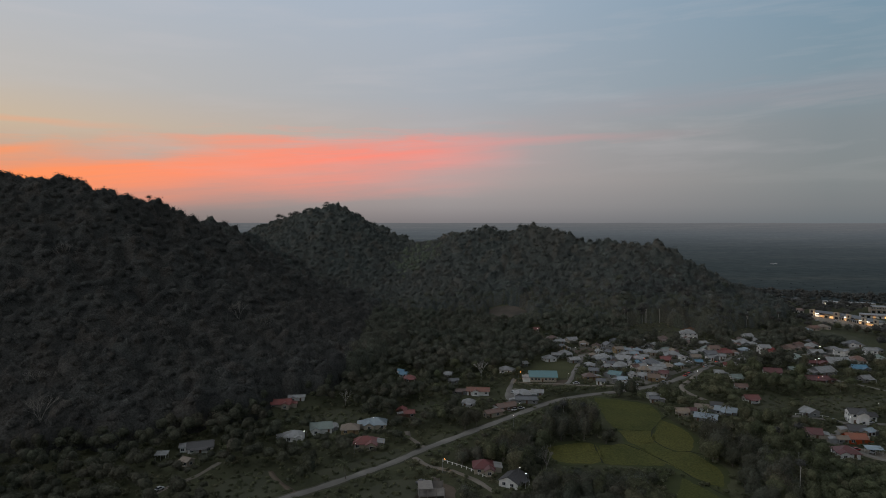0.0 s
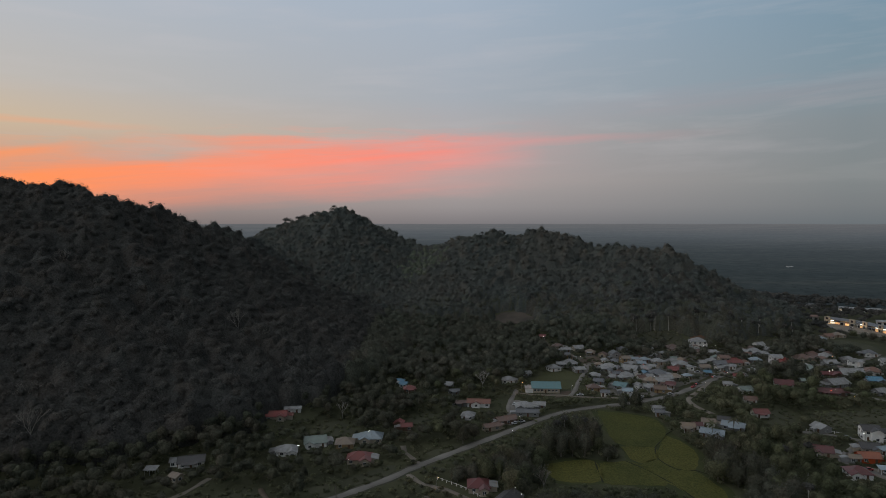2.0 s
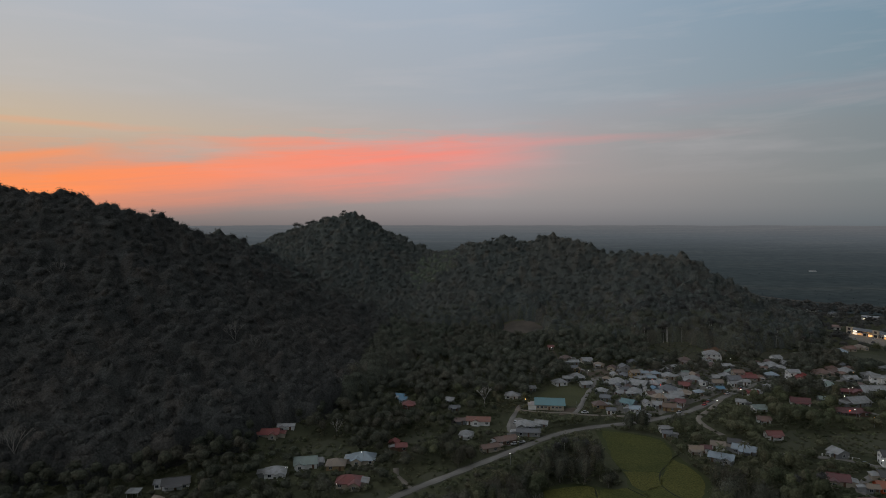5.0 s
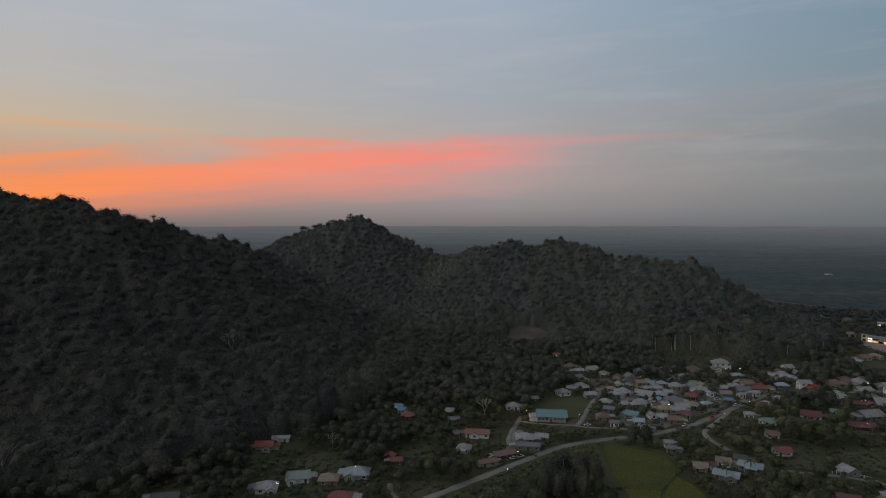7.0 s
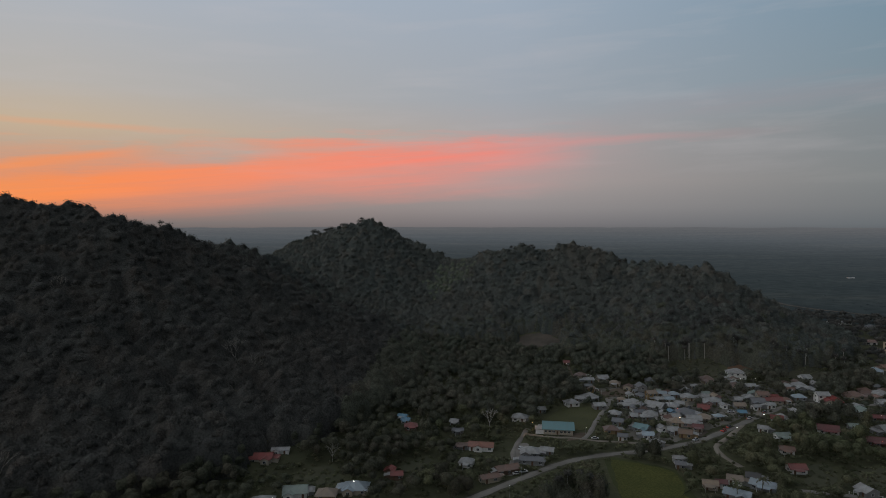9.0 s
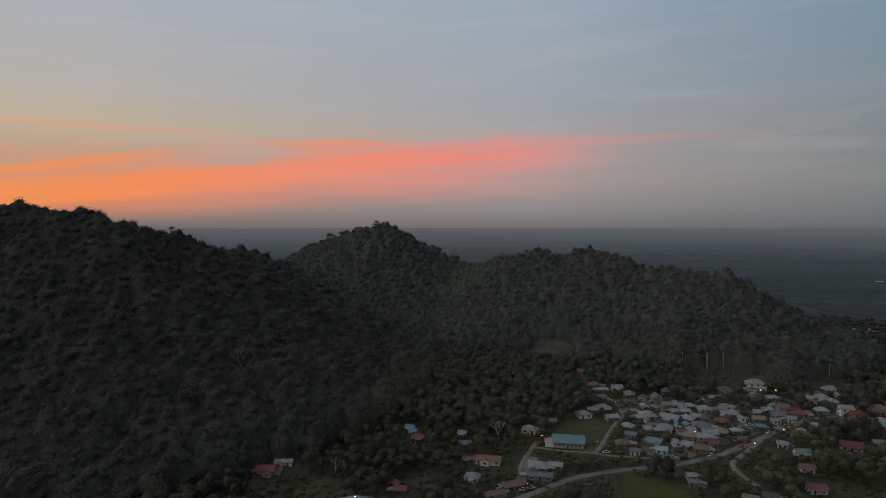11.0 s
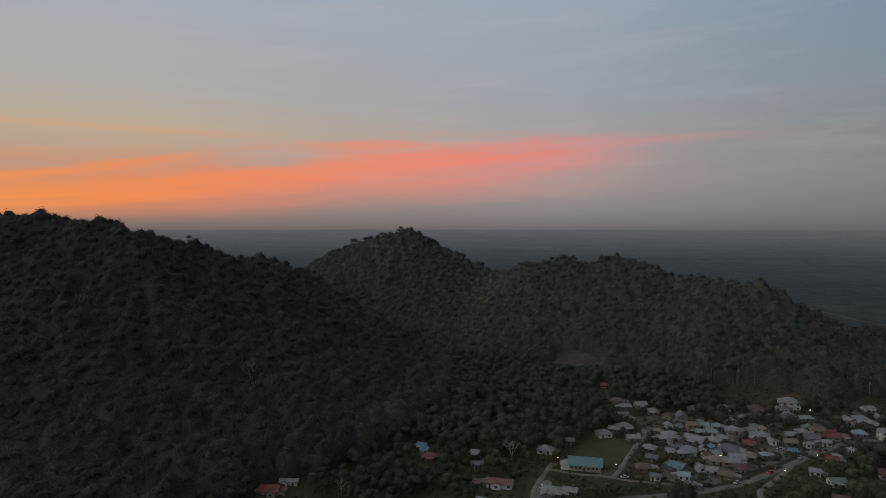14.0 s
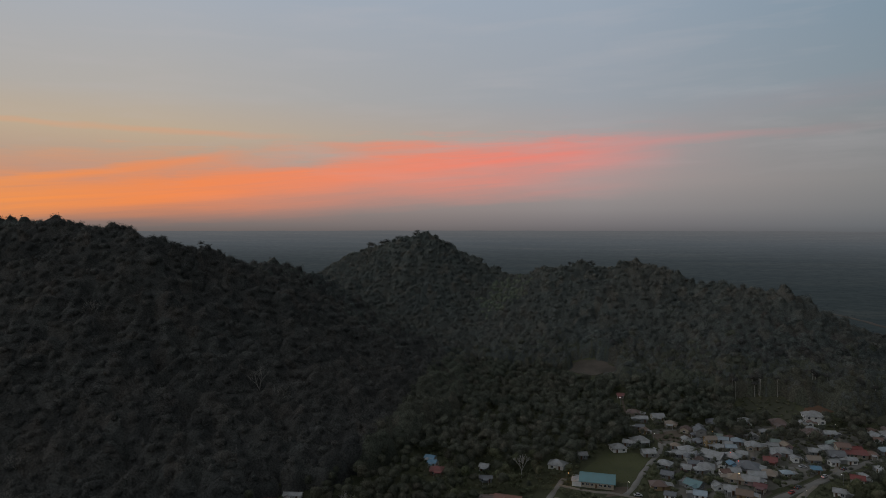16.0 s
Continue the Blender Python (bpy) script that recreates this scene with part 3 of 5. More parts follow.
GLASS = glass_material()
FRAME = mottled("window_paint", (0.6, 0.6, 0.58), (0.48, 0.47, 0.45), 1, 8, 0.6)
DOOR = mottled("door_wood", (0.16, 0.09, 0.05), (0.1, 0.06, 0.04), 1.5, 10, 0.6)
CONCRETE = mottled("raw_concrete", (0.28, 0.25, 0.22), (0.19, 0.175, 0.16), 0.4, 4, 0.9)
BULB = lit_material("white_lamp", (1.0, 0.93, 0.8), 7)
AMBER = lit_material("amber_lamp", (1.0, 0.42, 0.1), 8)
REDLAMP = lit_material("red_lamp", (1.0, 0.08, 0.04), 6)
SHOPLIT = lit_material("lit_shop_front", (1.0, 0.55, 0.22), 1.1)
STEEL = mottled("grey_steel", (0.3, 0.3, 0.3), (0.2, 0.2, 0.2), 2, 10, 0.5)


def plain_mesh(name, bm, mat):
    me = bpy.data.meshes.new(name)
    bm.to_mesh(me)
    bm.free()
    me.materials.append(mat)
    return me


def window_frame_mesh():
    bm = bmesh.new()
    for x0, x1, z0, z1 in ((-0.75, 0.75, -0.65, -0.55), (-0.75, 0.75, 0.55, 0.65), (-0.75, -0.65, -0.55, 0.55), (0.65, 0.75, -0.55, 0.55), (-0.04, 0.04, -0.55, 0.55)):
        block(bm, x0, -0.1, z0, x1, 0.02, z1)
    return plain_mesh("window", bm, FRAME)


WINDOW, PANE = window_frame_mesh(), plain_mesh("pane", boxed(-0.65, -0.05, -0.55, 0.65, 0.01, 0.55), GLASS)
DOORS = plain_mesh("door", boxed(-0.5, -0.08, 0, 0.5, 0.02, 2.05, 0.02), DOOR)
POST = plain_mesh("post", boxed(-0.08, -0.08, -1.0, 0.08, 0.08, 2.5, 0.01), FRAME)


def child(name, mesh, parent, x, y, z, turn=0):
    ob = new(name, mesh)
    ob.parent = parent
    ob.matrix_basis = pose(x, y, z, 0, 0, turn)
    return ob


def slab(bm, ring, thick=0.14):
    """A sloped sheet through ring (points counter-clockwise from above), with thickness."""
    up = [bm.verts.new(p) for p in ring]
    down = [bm.verts.new((x, y, z - thick)) for x, y, z in ring]
    bm.faces.new(up), bm.faces.new(down[::-1])
    for i in range(len(up)):
        j = (i + 1) % len(up)
        bm.faces.new((up[i], down[i], down[j], up[j]))


def roof_shape(kind, w, d, h, over, slope):
    bm = bmesh.new()
    a, b = w / 2 + over, d / 2 + over
    if kind == "hip":
        rise, ridge = slope * b, max(0.3, a - b)
        e, r = h - slope * over, h - slope * over + rise
        slab(bm, [(-a, -b, e), (a, -b, e), (ridge, 0, r), (-ridge, 0, r)])
        slab(bm, [(a, b, e), (-a, b, e), (-ridge, 0, r), (ridge, 0, r)])
        slab(bm, [(a, -b, e), (a, b, e), (ridge, 0, r)])
        slab(bm, [(-a, b, e), (-a, -b, e), (-ridge, 0, r)])
    elif kind == "gable":
        e = h - slope * over + 0.02
        r = e + slope * b
        slab(bm, [(-a, -b, e), (a, -b, e), (a, 0, r), (-a, 0, r)])
        slab(bm, [(a, b, e), (-a, b, e), (-a, 0, r), (a, 0, r)])
    else:
        slab(bm, [(-a, -b, h), (a, -b, h), (a, b, h + 0.25 * b * 2 * 0.5), (-a, b, h + 0.25 * b * 2 * 0.5)])
    return bm


HOUSES = []


def house(x, y, turn, w, d, kind, roof, wall, storeys=1, wing=None):
    """A village house with its front to the south, on a short plinth."""
    z = float(min(land(x + a * w / 2, y + b * d / 2) for a in (-1, 1) for b in (-1, 1)))
    top = new("house" if kind != "shed" else "open_shed")
    top.matrix_basis = pose(x, y, z, 0, 0, turn)
    h, slope = 2.75 * storeys, 0.52 if kind == "hip" else 0.47
    pick = random.Random(int(x * 13 + y * 7))
    shape = {"hip": "hipped", "gable": "gabled", "shed": "lean-to"}[kind]
    tagged(top, f"{'two-storey ' if storeys > 1 else ''}{WORDS[wall]} house with a {shape} {WORDS[roof]} roof" if kind != "shed" else f"open shed on posts with a {WORDS[roof]} roof", "house" if kind != "shed" else "shed", "village houses")
    HOUSES.append((x, y, w, d))
    SHOWN.append((x, y, (w + d) / 4 + 0.7, -0.01, 0.31))
    if kind == "shed":
        for i in (-1, 0, 1):
            for j in (-1, 1):
                child("post", POST, top, i * w * 0.45, j * d * 0.42, 0.2)
        part("roof", roof_shape(kind, w, d, 2.7, 0.3, 0.2), ROOFS[roof], top)
        return top
    bm = boxed(-w / 2, -d / 2, -1.2, w / 2, d / 2, h)
    if kind == "gable":
        for s in (-1, 1):
            g = [bm.verts.new(p) for p in ((s * w / 2, -d / 2, h), (s * w / 2, d / 2, h), (s * w / 2, 0, h + slope * d / 2 - 0.1),
                                           (s * (w / 2 - 0.2), -d / 2, h), (s * (w / 2 - 0.2), d / 2, h), (s * (w / 2 - 0.2), 0, h + slope * d / 2 - 0.1))]
            bm.faces.new(g[:3]), bm.faces.new(g[:2:-1])
            for i, j in ((0, 1), (1, 2), (2, 0)):
                bm.faces.new((g[i], g[i + 3], g[j + 3], g[j]))
        bmesh.ops.recalc_face_normals(bm, faces=bm.faces[:])
    part("wall", bm, WALLS[wall], top)
    part("roof", roof_shape(kind, w, d, h, 0.6, slope), ROOFS[roof], top)
    if kind == "gable":
        r = h + slope * d / 2 + 0.02
        part("ridge_cap", boxed(-w / 2 - 0.61, -0.16, r - 0.05, w / 2 + 0.61, 0.16, r + 0.08, 0.02), ROOFS[roof], top)
    if wing is None and pick.random() < 0.4 and w > 7.5:
        wing = (pick.choice((-0.24, 0.24, 0.28, -0.28)), w * pick.uniform(0.36, 0.46), pick.uniform(1.6, 3.0))
    n = max(2, int(w / 3.2))
    gate = pick.randrange(n)
    for level in range(storeys):
        for k in range(n):
            u = (k + 0.5) / n * w - w / 2
            if wing and abs(u - wing[0] * w) < wing[1] / 2 + 0.8:
                continue
            if k == gate and level == 0:
                child("door", DOORS, top, u, -d / 2 - 0.02, 0.05)
            else:
                child("pane", PANE, child("window", WINDOW, top, u, -d / 2 - 0.02, 1.45 + 2.75 * level), 0, 0, 0)
        for s in (-1, 1):
            for q in ((-0.22, 0.22) if d > 7 else (0,)):
                child("pane", PANE, child("window", WINDOW, top, s * (w / 2 + 0.02), q * d, 1.45 + 2.75 * level, 90 * s), 0, 0, 0)
    if wing:
        u, ww, out = wing[0] * w, wing[1], wing[2]
        g, back = h + slope * ww / 2, -d / 2 + max(1.0, ww / 2)
        bm = boxed(u - ww / 2, -d / 2 - out, -1.2, u + ww / 2, -d / 2 - 0.03, h)
        v = [bm.verts.new(p) for p in ((u - ww / 2, -d / 2 - out, h), (u + ww / 2, -d / 2 - out, h), (u, -d / 2 - out, g - 0.1), (u - ww / 2, -d / 2 - out + 0.2, h), (u + ww / 2, -d / 2 - out + 0.2, h), (u, -d / 2 - out + 0.2, g - 0.1))]
        bm.faces.new(v[:3]), bm.faces.new(v[:2:-1])
        for i, j in ((0, 1), (1, 2), (2, 0)):
            bm.faces.new((v[i], v[i + 3], v[j + 3], v[j]))
        bmesh.ops.recalc_face_normals(bm, faces=bm.faces[:])
        part("wing", bm, WALLS[wall], top)
        bm = bmesh.new()
        a, e, f = ww / 2 + 0.5, h - slope * 0.5 + 0.03, -d / 2 - out - 0.6
        slab(bm, [(u - a, back, e), (u - a, f, e), (u, f, e + slope * a), (u, back, e + slope * a)])
        slab(bm, [(u + a, f, e), (u + a, back, e), (u, back, e + slope * a), (u, f, e + slope * a)])
        part("wing_roof", bm, ROOFS[roof], top)
        child("pane", PANE, child("window", WINDOW, top, u, -d / 2 - out - 0.02, 1.45), 0, 0, 0)
    style = pick.random()
    if style < 0.5 and not wing:
        p, q = w * pick.uniform(0.35, 0.8), pick.uniform(-0.1, 0.1) * w
        bm = bmesh.new()
        slab(bm, [(q - p / 2, -d / 2 - 2.6, 2.35), (q + p / 2, -d / 2 - 2.6, 2.35), (q + p / 2, -d / 2 - 0.05, 2.8), (q - p / 2, -d / 2 - 0.05, 2.8)], 0.1)
        part("awning", bm, ROOFS[roof if style < 0.35 else "silver"], top)
        for i in (-0.46, 0.46):
            child("post", POST, top, q + i * p, -d / 2 - 2.4, -0.15)
    elif style < 0.75:
        s = pick.choice((-1, 1))
        bm = boxed(s * w / 2 + (0 if s > 0 else -3.2), -d * 0.3, -1.2, s * w / 2 + (3.2 if s > 0 else 0), d * 0.35, 2.3)
        ext = part("extension", bm, WALLS["grey" if wall == "white" else wall], top)
        bm = bmesh.new()
        x0, x1 = (w / 2, w / 2 + 3.7) if s > 0 else (-w / 2 - 3.7, -w / 2)
        zl, zr = (2.75, 2.2) if s > 0 else (2.2, 2.75)
        slab(bm, [(x0, -d * 0.36, zl), (x1, -d * 0.36, zr), (x1, d * 0.41, zr), (x0, d * 0.41, zl)], 0.1)
        part("lean_to_roof", bm, ROOFS["silver" if pick.random() < 0.6 else roof], top)
    return top


house(121.8, 375.1, 0, 4.6, 3.9, "gable", "silver", "white", 1)
house(121.2, 367.5, -10, 4.6, 4.2, "gable", "slate", "grey", 1)
house(99.4, 404.8, -10, 4.9, 4.3, "gable", "slate", "white", 1)
house(115.1, 397.8, -8, 4.6, 4.2, "gable", "silver", "grey", 1)
house(83.9, 580.0, -5, 4.8, 4.4, "gable", "red", "cream", 1)
house(90.8, 536.9, -12, 8.7, 7.1, "hip", "brown", "cream", 1)
house(95.2, 524.2, 5, 6.8, 5.4, "gable", "silver", "grey", 1)
house(106.0, 530.4, 12, 7.7, 7.5, "gable", "silver", "cream", 1)
house(92.7, 506.7, 0, 4.8, 4.1, "gable", "slate", "grey", 1)
house(113.0, 516.6, -12, 7.5, 6.3, "hip", "tan", "cream", 1)
house(120.7, 506.9, -110, 5.6, 5.6, "gable", "brown", "cream", 1)
house(128.3, 498.6, -85, 7.1, 6.4, "gable", "slate", "grey", 2)
house(118.6, 487.9, -75, 4.6, 4.4, "gable", "silver", "white", 1)
house(125.4, 487.0, -5, 5.4, 4.8, "hip", "slate", "grey", 1)
house(131.5, 483.1, 15, 6.1, 5.6, "gable", "tan", "ochre", 2)
house(140.8, 492.4, -5, 5.4, 4.5, "gable", "pale_blue", "white", 1)
house(148.5, 491.7, -5, 6.2, 5.7, "hip", "pale_blue", "grey", 1)
house(117.0, 468.8, 5, 9.7, 9.4, "hip", "silver", "grey", 1)
house(110.8, 475.8, -12, 4.6, 4.2, "hip", "tan", "grey", 1)
house(76.9, 465.8, 20, 8.1, 7.7, "hip", "silver", "white", 1)
house(90.7, 481.0, 25, 9.2, 8.6, "hip", "silver", "grey", 1)
house(93.9, 461.0, 15, 7.3, 5.9, "gable", "silver", "grey", 1)
house(101.4, 445.1, -20, 7.0, 6.6, "hip", "silver", "grey", 1)
house(101.2, 430.3, -20, 6.0, 5.5, "gable", "slate", "grey", 1)
house(94.9, 416.1, 5, 7.8, 6.7, "hip", "brown", "ochre", 1)
house(129.9, 462.9, -35, 11.7, 10.6, "gable", "silver", "grey", 1)
house(140.2, 464.3, -25, 8.8, 7.1, "hip", "silver", "grey", 1)
house(122.9, 445.3, -10, 8.4, 8.1, "hip", "silver", "white", 1)
house(113.1, 420.3, -35, 7.8, 7.0, "gable", "teal", "grey", 1)
house(114.1, 408.5, -10, 5.6, 5.3, "gable", "pale_blue", "white", 1)
house(124.5, 420.6, 105, 4.6, 4.5, "gable", "silver", "white", 1)
house(129.9, 418.1, -8, 5.7, 5.4, "gable", "silver", "grey", 1)
house(135.5, 432.9, -8, 7.4, 7.3, "hip", "tan", "cream", 1)
house(131.5, 440.0, 15, 4.6, 4.0, "gable", "brown", "white", 1)
house(140.4, 527.0, 5, 6.8, 6.5, "hip", "slate", "grey", 1)
house(162.1, 532.2, -12, 8.5, 7.6, "hip", "silver", "white", 1)
house(183.0, 533.9, 0, 9.4, 9.3, "hip", "brown", "cream", 1)
house(168.8, 512.9, -5, 4.8, 4.7, "hip", "silver", "cream", 1)
house(207.4, 544.3, 0, 12.2, 10.0, "hip", "silver", "white", 2)
house(197.5, 517.0, 0, 9.9, 8.2, "hip", "brown", "cream", 1)
house(208.2, 517.2, 5, 6.5, 5.5, "gable", "silver", "grey", 1)
house(160.3, 502.8, -80, 4.7, 4.7, "gable", "silver", "grey", 1)
house(156.3, 486.1, -5, 8.5, 7.5, "hip", "silver", "cream", 1)
house(167.7, 487.8, 0, 5.3, 4.9, "gable", "silver", "white", 1)
house(170.9, 478.5, -20, 9.1, 7.8, "hip", "silver", "grey", 1)
house(159.9, 462.4, -10, 6.5, 5.8, "gable", "red", "brown_wall", 1)
house(145.7, 450.7, -15, 11.4, 10.0, "hip", "slate", "grey", 1)
house(154.7, 443.0, -15, 6.9, 6.0, "hip", "tan", "cream", 1)
house(142.8, 431.9, -15, 8.0, 7.4, "gable", "silver", "pink", 1)
house(135.8, 413.2, -15, 7.0, 6.4, "gable", "earth_roof", "ochre", 1)
house(188.5, 482.3, 0, 6.0, 5.9, "gable", "silver", "grey", 1)
house(184.2, 469.0, 0, 6.6, 6.1, "gable", "tan", "grey", 1)
house(197.3, 488.6, 0, 6.9, 6.8, "hip", "silver", "cream", 1)
house(204.8, 486.2, 0, 6.8, 6.6, "gable", "rust", "cream", 2)
house(199.0, 479.0, 0, 8.2, 8.2, "gable", "slate", "grey", 1)
house(209.8, 483.5, 0, 12.2, 7.3, "gable", "red", "cream", 1)
house(219.0, 483.8, -5, 6.0, 5.6, "hip", "rust", "cream", 1)
house(230.7, 492.2, 0, 7.7, 6.4, "hip", "pale_blue", "grey", 1)
house(234.7, 517.3, -70, 7.3, 7.1, "gable", "silver", "grey", 1)
house(240.7, 514.3, -87, 5.6, 5.6, "gable", "silver", "grey", 1)
house(257.7, 545.3, 15, 6.9, 6.8, "gable", "silver", "white", 1)
house(197.6, 444.2, -15, 6.1, 5.6, "gable", "red", "white", 1)
house(182.5, 425.0, -20, 5.1, 4.8, "gable", "silver", "white", 1)
house(188.4, 413.5, 8, 7.5, 6.0, "gable", "pale_green", "white", 1)
house(182.2, 392.5, -10, 6.6, 5.4, "gable", "rust", "white", 1)
house(256.6, 527.1, -85, 6.6, 6.4, "gable", "silver", "grey", 1)
house(243.9, 488.8, 0, 7.6, 7.0, "gable", "silver", "white", 2)
house(248.7, 486.7, -10, 12.2, 10.5, "hip", "red", "cream", 1)
house(269.1, 499.4, -8, 11.8, 9.6, "hip", "rust", "cream", 1)
house(282.9, 511.0, -20, 8.0, 7.8, "hip", "brown", "cream", 1)
house(289.2, 505.2, 10, 9.5, 9.5, "hip", "silver", "cream", 1)
house(280.4, 483.6, 0, 9.0, 7.4, "gable", "silver", "grey", 1)
house(256.1, 466.3, -15, 9.4, 9.0, "hip", "pale_green", "grey", 1)
house(297.8, 524.0, 0, 5.3, 4.7, "hip", "slate", "grey", 1)
house(300.3, 495.0, -5, 9.2, 7.7, "hip", "silver", "grey", 1)
house(321.6, 573.5, 15, 10.0, 8.6, "hip", "pale_blue", "white", 1)
house(336.6, 585.4, 15, 8.4, 8.0, "gable", "rust", "cream", 1)
house(349.9, 593.7, 5, 7.6, 7.4, "hip", "tan", "cream", 1)
house(219.1, 427.1, -18, 10.5, 8.5, "gable", "maroon", "white", 1)
house(236.1, 433.5, -5, 5.2, 4.8, "gable", "pale_green", "grey", 1)
house(253.6, 429.2, 15, 13.2, 10.6, "gable", "silver", "grey", 1)
house(-28.6, 425.9, -15, 5.4, 4.3, "gable", "sky", "white", 1)
house(-25.8, 420.5, -15, 4.6, 4.3, "gable", "sky", "white", 1)
house(-21.5, 411.2, 10, 7.1, 6.2, "hip", "red", "brown_wall", 1)
house(3.5, 421.0, -12, 4.6, 4.5, "gable", "silver", "grey", 1)
house(6.4, 405.9, 8, 6.3, 3.2, "gable", "slate", "grey", 1)
house(21.0, 383.5, -5, 12.8, 6.4, "gable", "terracotta", "white", 1, (-0.1, 4.5, 1.5))
house(9.7, 383.0, -3, 7.8, 3.1, "gable", "brown", "grey", 1)
house(14.5, 361.0, -10, 6.6, 6.6, "hip", "silver", "white", 1)
house(26.3, 343.2, 28, 9.0, 4.5, "gable", "rust", "cream", 1)
house(34.6, 354.1, 28, 11.6, 5.8, "gable", "rust", "brown_wall", 1)
house(42.4, 432.8, -8, 8.2, 7.4, "hip", "silver", "white", 1)
house(56.3, 449.2, 15, 4.6, 4.6, "gable", "silver", "grey", 1)
house(46.9, 378.0, -3, 9.4, 8.1, "hip", "silver", "grey", 1)
house(47.7, 366.3, -3, 12.1, 4.8, "gable", "slate", "grey", 1)
house(56.0, 380.0, -10, 6.4, 5.2, "gable", "silver", "grey", 1)
house(-18.2, 342.3, 10, 5.2, 4.7, "gable", "red", "brown_wall", 1)
house(-88.7, 350.4, 8, 10.7, 7.5, "gable", "red", "cream", 1)
house(-82.1, 359.6, 10, 8.5, 3.4, "gable", "silver", "white", 1)
house(-72.2, 309.2, 12, 9.3, 7.5, "hip", "silver", "white", 1)
house(-61.2, 320.5, 15, 10.3, 8.6, "gable", "pale_green", "white", 1)
house(-56.3, 322.0, 10, 4.6, 4.1, "gable", "silver", "white", 1)
house(-46.3, 319.3, 5, 8.5, 7.9, "hip", "tan", "ochre", 1)
house(-34.7, 327.1, 3, 11.1, 9.2, "hip", "pale_blue", "cream", 1)
house(-36.4, 300.5, 3, 10.6, 8.6, "hip", "red", "cream", 1)
house(-111.8, 294.7, 18, 10.9, 7.6, "gable", "dark", "white", 1)
house(-117.9, 293.0, 12, 4.6, 4.5, "gable", "silver", "white", 1)
house(-124.9, 283.4, 5, 5.0, 4.0, "shed", "silver", "grey", 1)
house(-111.0, 276.9, -30, 4.6, 4.0, "gable", "tan", "cream", 1)
house(17.3, 271.4, 0, 8.5, 8.5, "hip", "maroon", "cream", 1)
house(28.3, 257.8, 60, 9.9, 7.9, "gable", "dark", "white", 1)
house(-22.4, 347.2, -95, 4.6, 4.5, "gable", "red", "brown_wall", 1)
house(128.9, 345.3, -10, 6.3, 5.5, "gable", "tan", "cream", 1)
house(134.4, 347.0, -10, 4.6, 4.1, "gable", "maroon", "white", 1)
house(142.2, 351.9, -20, 6.4, 5.8, "gable", "tan", "white", 1)
house(138.0, 335.5, -30, 10.8, 6.5, "gable", "pale_blue", "grey", 1)
house(153.2, 346.5, -32, 10.6, 6.3, "gable", "pale_blue", "grey", 1)
house(151.9, 355.8, -20, 5.9, 5.5, "gable", "dark", "grey", 1)
house(176.8, 368.0, 0, 7.7, 6.4, "gable", "red", "white", 1)
house(197.3, 344.5, -75, 6.9, 6.9, "gable", "silver", "grey", 1)
house(215.6, 334.2, -12, 7.8, 7.8, "gable", "dark", "white", 2, (0.2, 5.0, 2.0))
house(224.5, 337.7, -12, 6.1, 5.6, "gable", "dark", "white", 1)
house(180.4, 313.1, -22, 8.4, 7.6, "gable", "maroon", "cream", 1)
house(204.8, 317.5, -12, 7.9, 7.3, "gable", "dark", "cream", 1)
house(208.9, 314.4, 15, 4.6, 4.5, "gable", "pale_blue", "white", 1)
house(197.1, 305.9, -8, 8.7, 7.0, "gable", "orange", "orange_wall", 1)
house(190.0, 304.4, -10, 4.6, 4.1, "gable", "tan", "grey", 1)
house(181.7, 288.1, -8, 9.1, 8.1, "hip", "maroon", "white", 1)
house(195.9, 290.3, -12, 6.7, 4.0, "shed", "pale_blue", "grey", 1)
house(262.2, 450.9, -8, 14.8, 5.2, "gable", "maroon", "brown_wall", 1)
house(239.5, 409.5, -8, 18.4, 6.4, "gable", "maroon", "brown_wall", 1)
house(277.1, 452.5, -5, 14.8, 14.0, "gable", "silver", "grey", 1)
house(296.7, 460.1, -20, 11.1, 9.4, "hip", "rust", "white", 1)
house(314.1, 465.0, -20, 10.4, 9.0, "hip", "pale_green", "cream", 1)
house(282.0, 436.2, -5, 9.6, 7.6, "gable", "sky", "grey", 1)
house(269.7, 410.5, 15, 6.9, 6.3, "gable", "silver", "grey", 1)
house(294.8, 476.4, -8, 9.0, 4.5, "gable", "silver", "white", 2)
house(317.9, 478.3, -10, 8.2, 6.6, "gable", "silver", "white", 2)
house(329.3, 516.1, -12, 9.9, 8.7, "hip", "slate", "white", 1)
house(332.6, 492.6, 0, 6.8, 6.2, "hip", "slate", "cream", 1)
house(295.8, 513.1, 5, 7.1, 5.7, "hip", "brown", "cream", 1)
house(94.4, 499.4, 70, 4.9, 4.5, "gable", "earth_roof", "ochre", 1)
house(83.4, 475.4, -12, 5.3, 4.9, "gable", "silver", "grey", 1)
house(122.6, 463.7, -80, 5.7, 5.3, "gable", "slate", "grey", 1)
house(118.7, 440.3, 5, 4.6, 4.4, "hip", "silver", "grey", 1)
house(137.5, 452.0, -75, 4.8, 3.9, "gable", "sky", "grey", 1)
house(146.9, 438.3, 0, 8.3, 7.6, "gable", "silver", "pink", 1)
house(145.6, 423.7, -20, 5.5, 4.8, "gable", "maroon", "cream", 1)
house(202.7, 495.4, 70, 7.4, 6.8, "gable", "pale_green", "grey", 1)
house(193.7, 467.1, 15, 4.6, 4.0, "gable", "silver", "white", 1)
house(204.3, 471.8, 5, 4.9, 4.7, "gable", "silver", "white", 1)
house(244.1, 523.3, -5, 8.5, 6.9, "hip", "silver", "grey", 1)
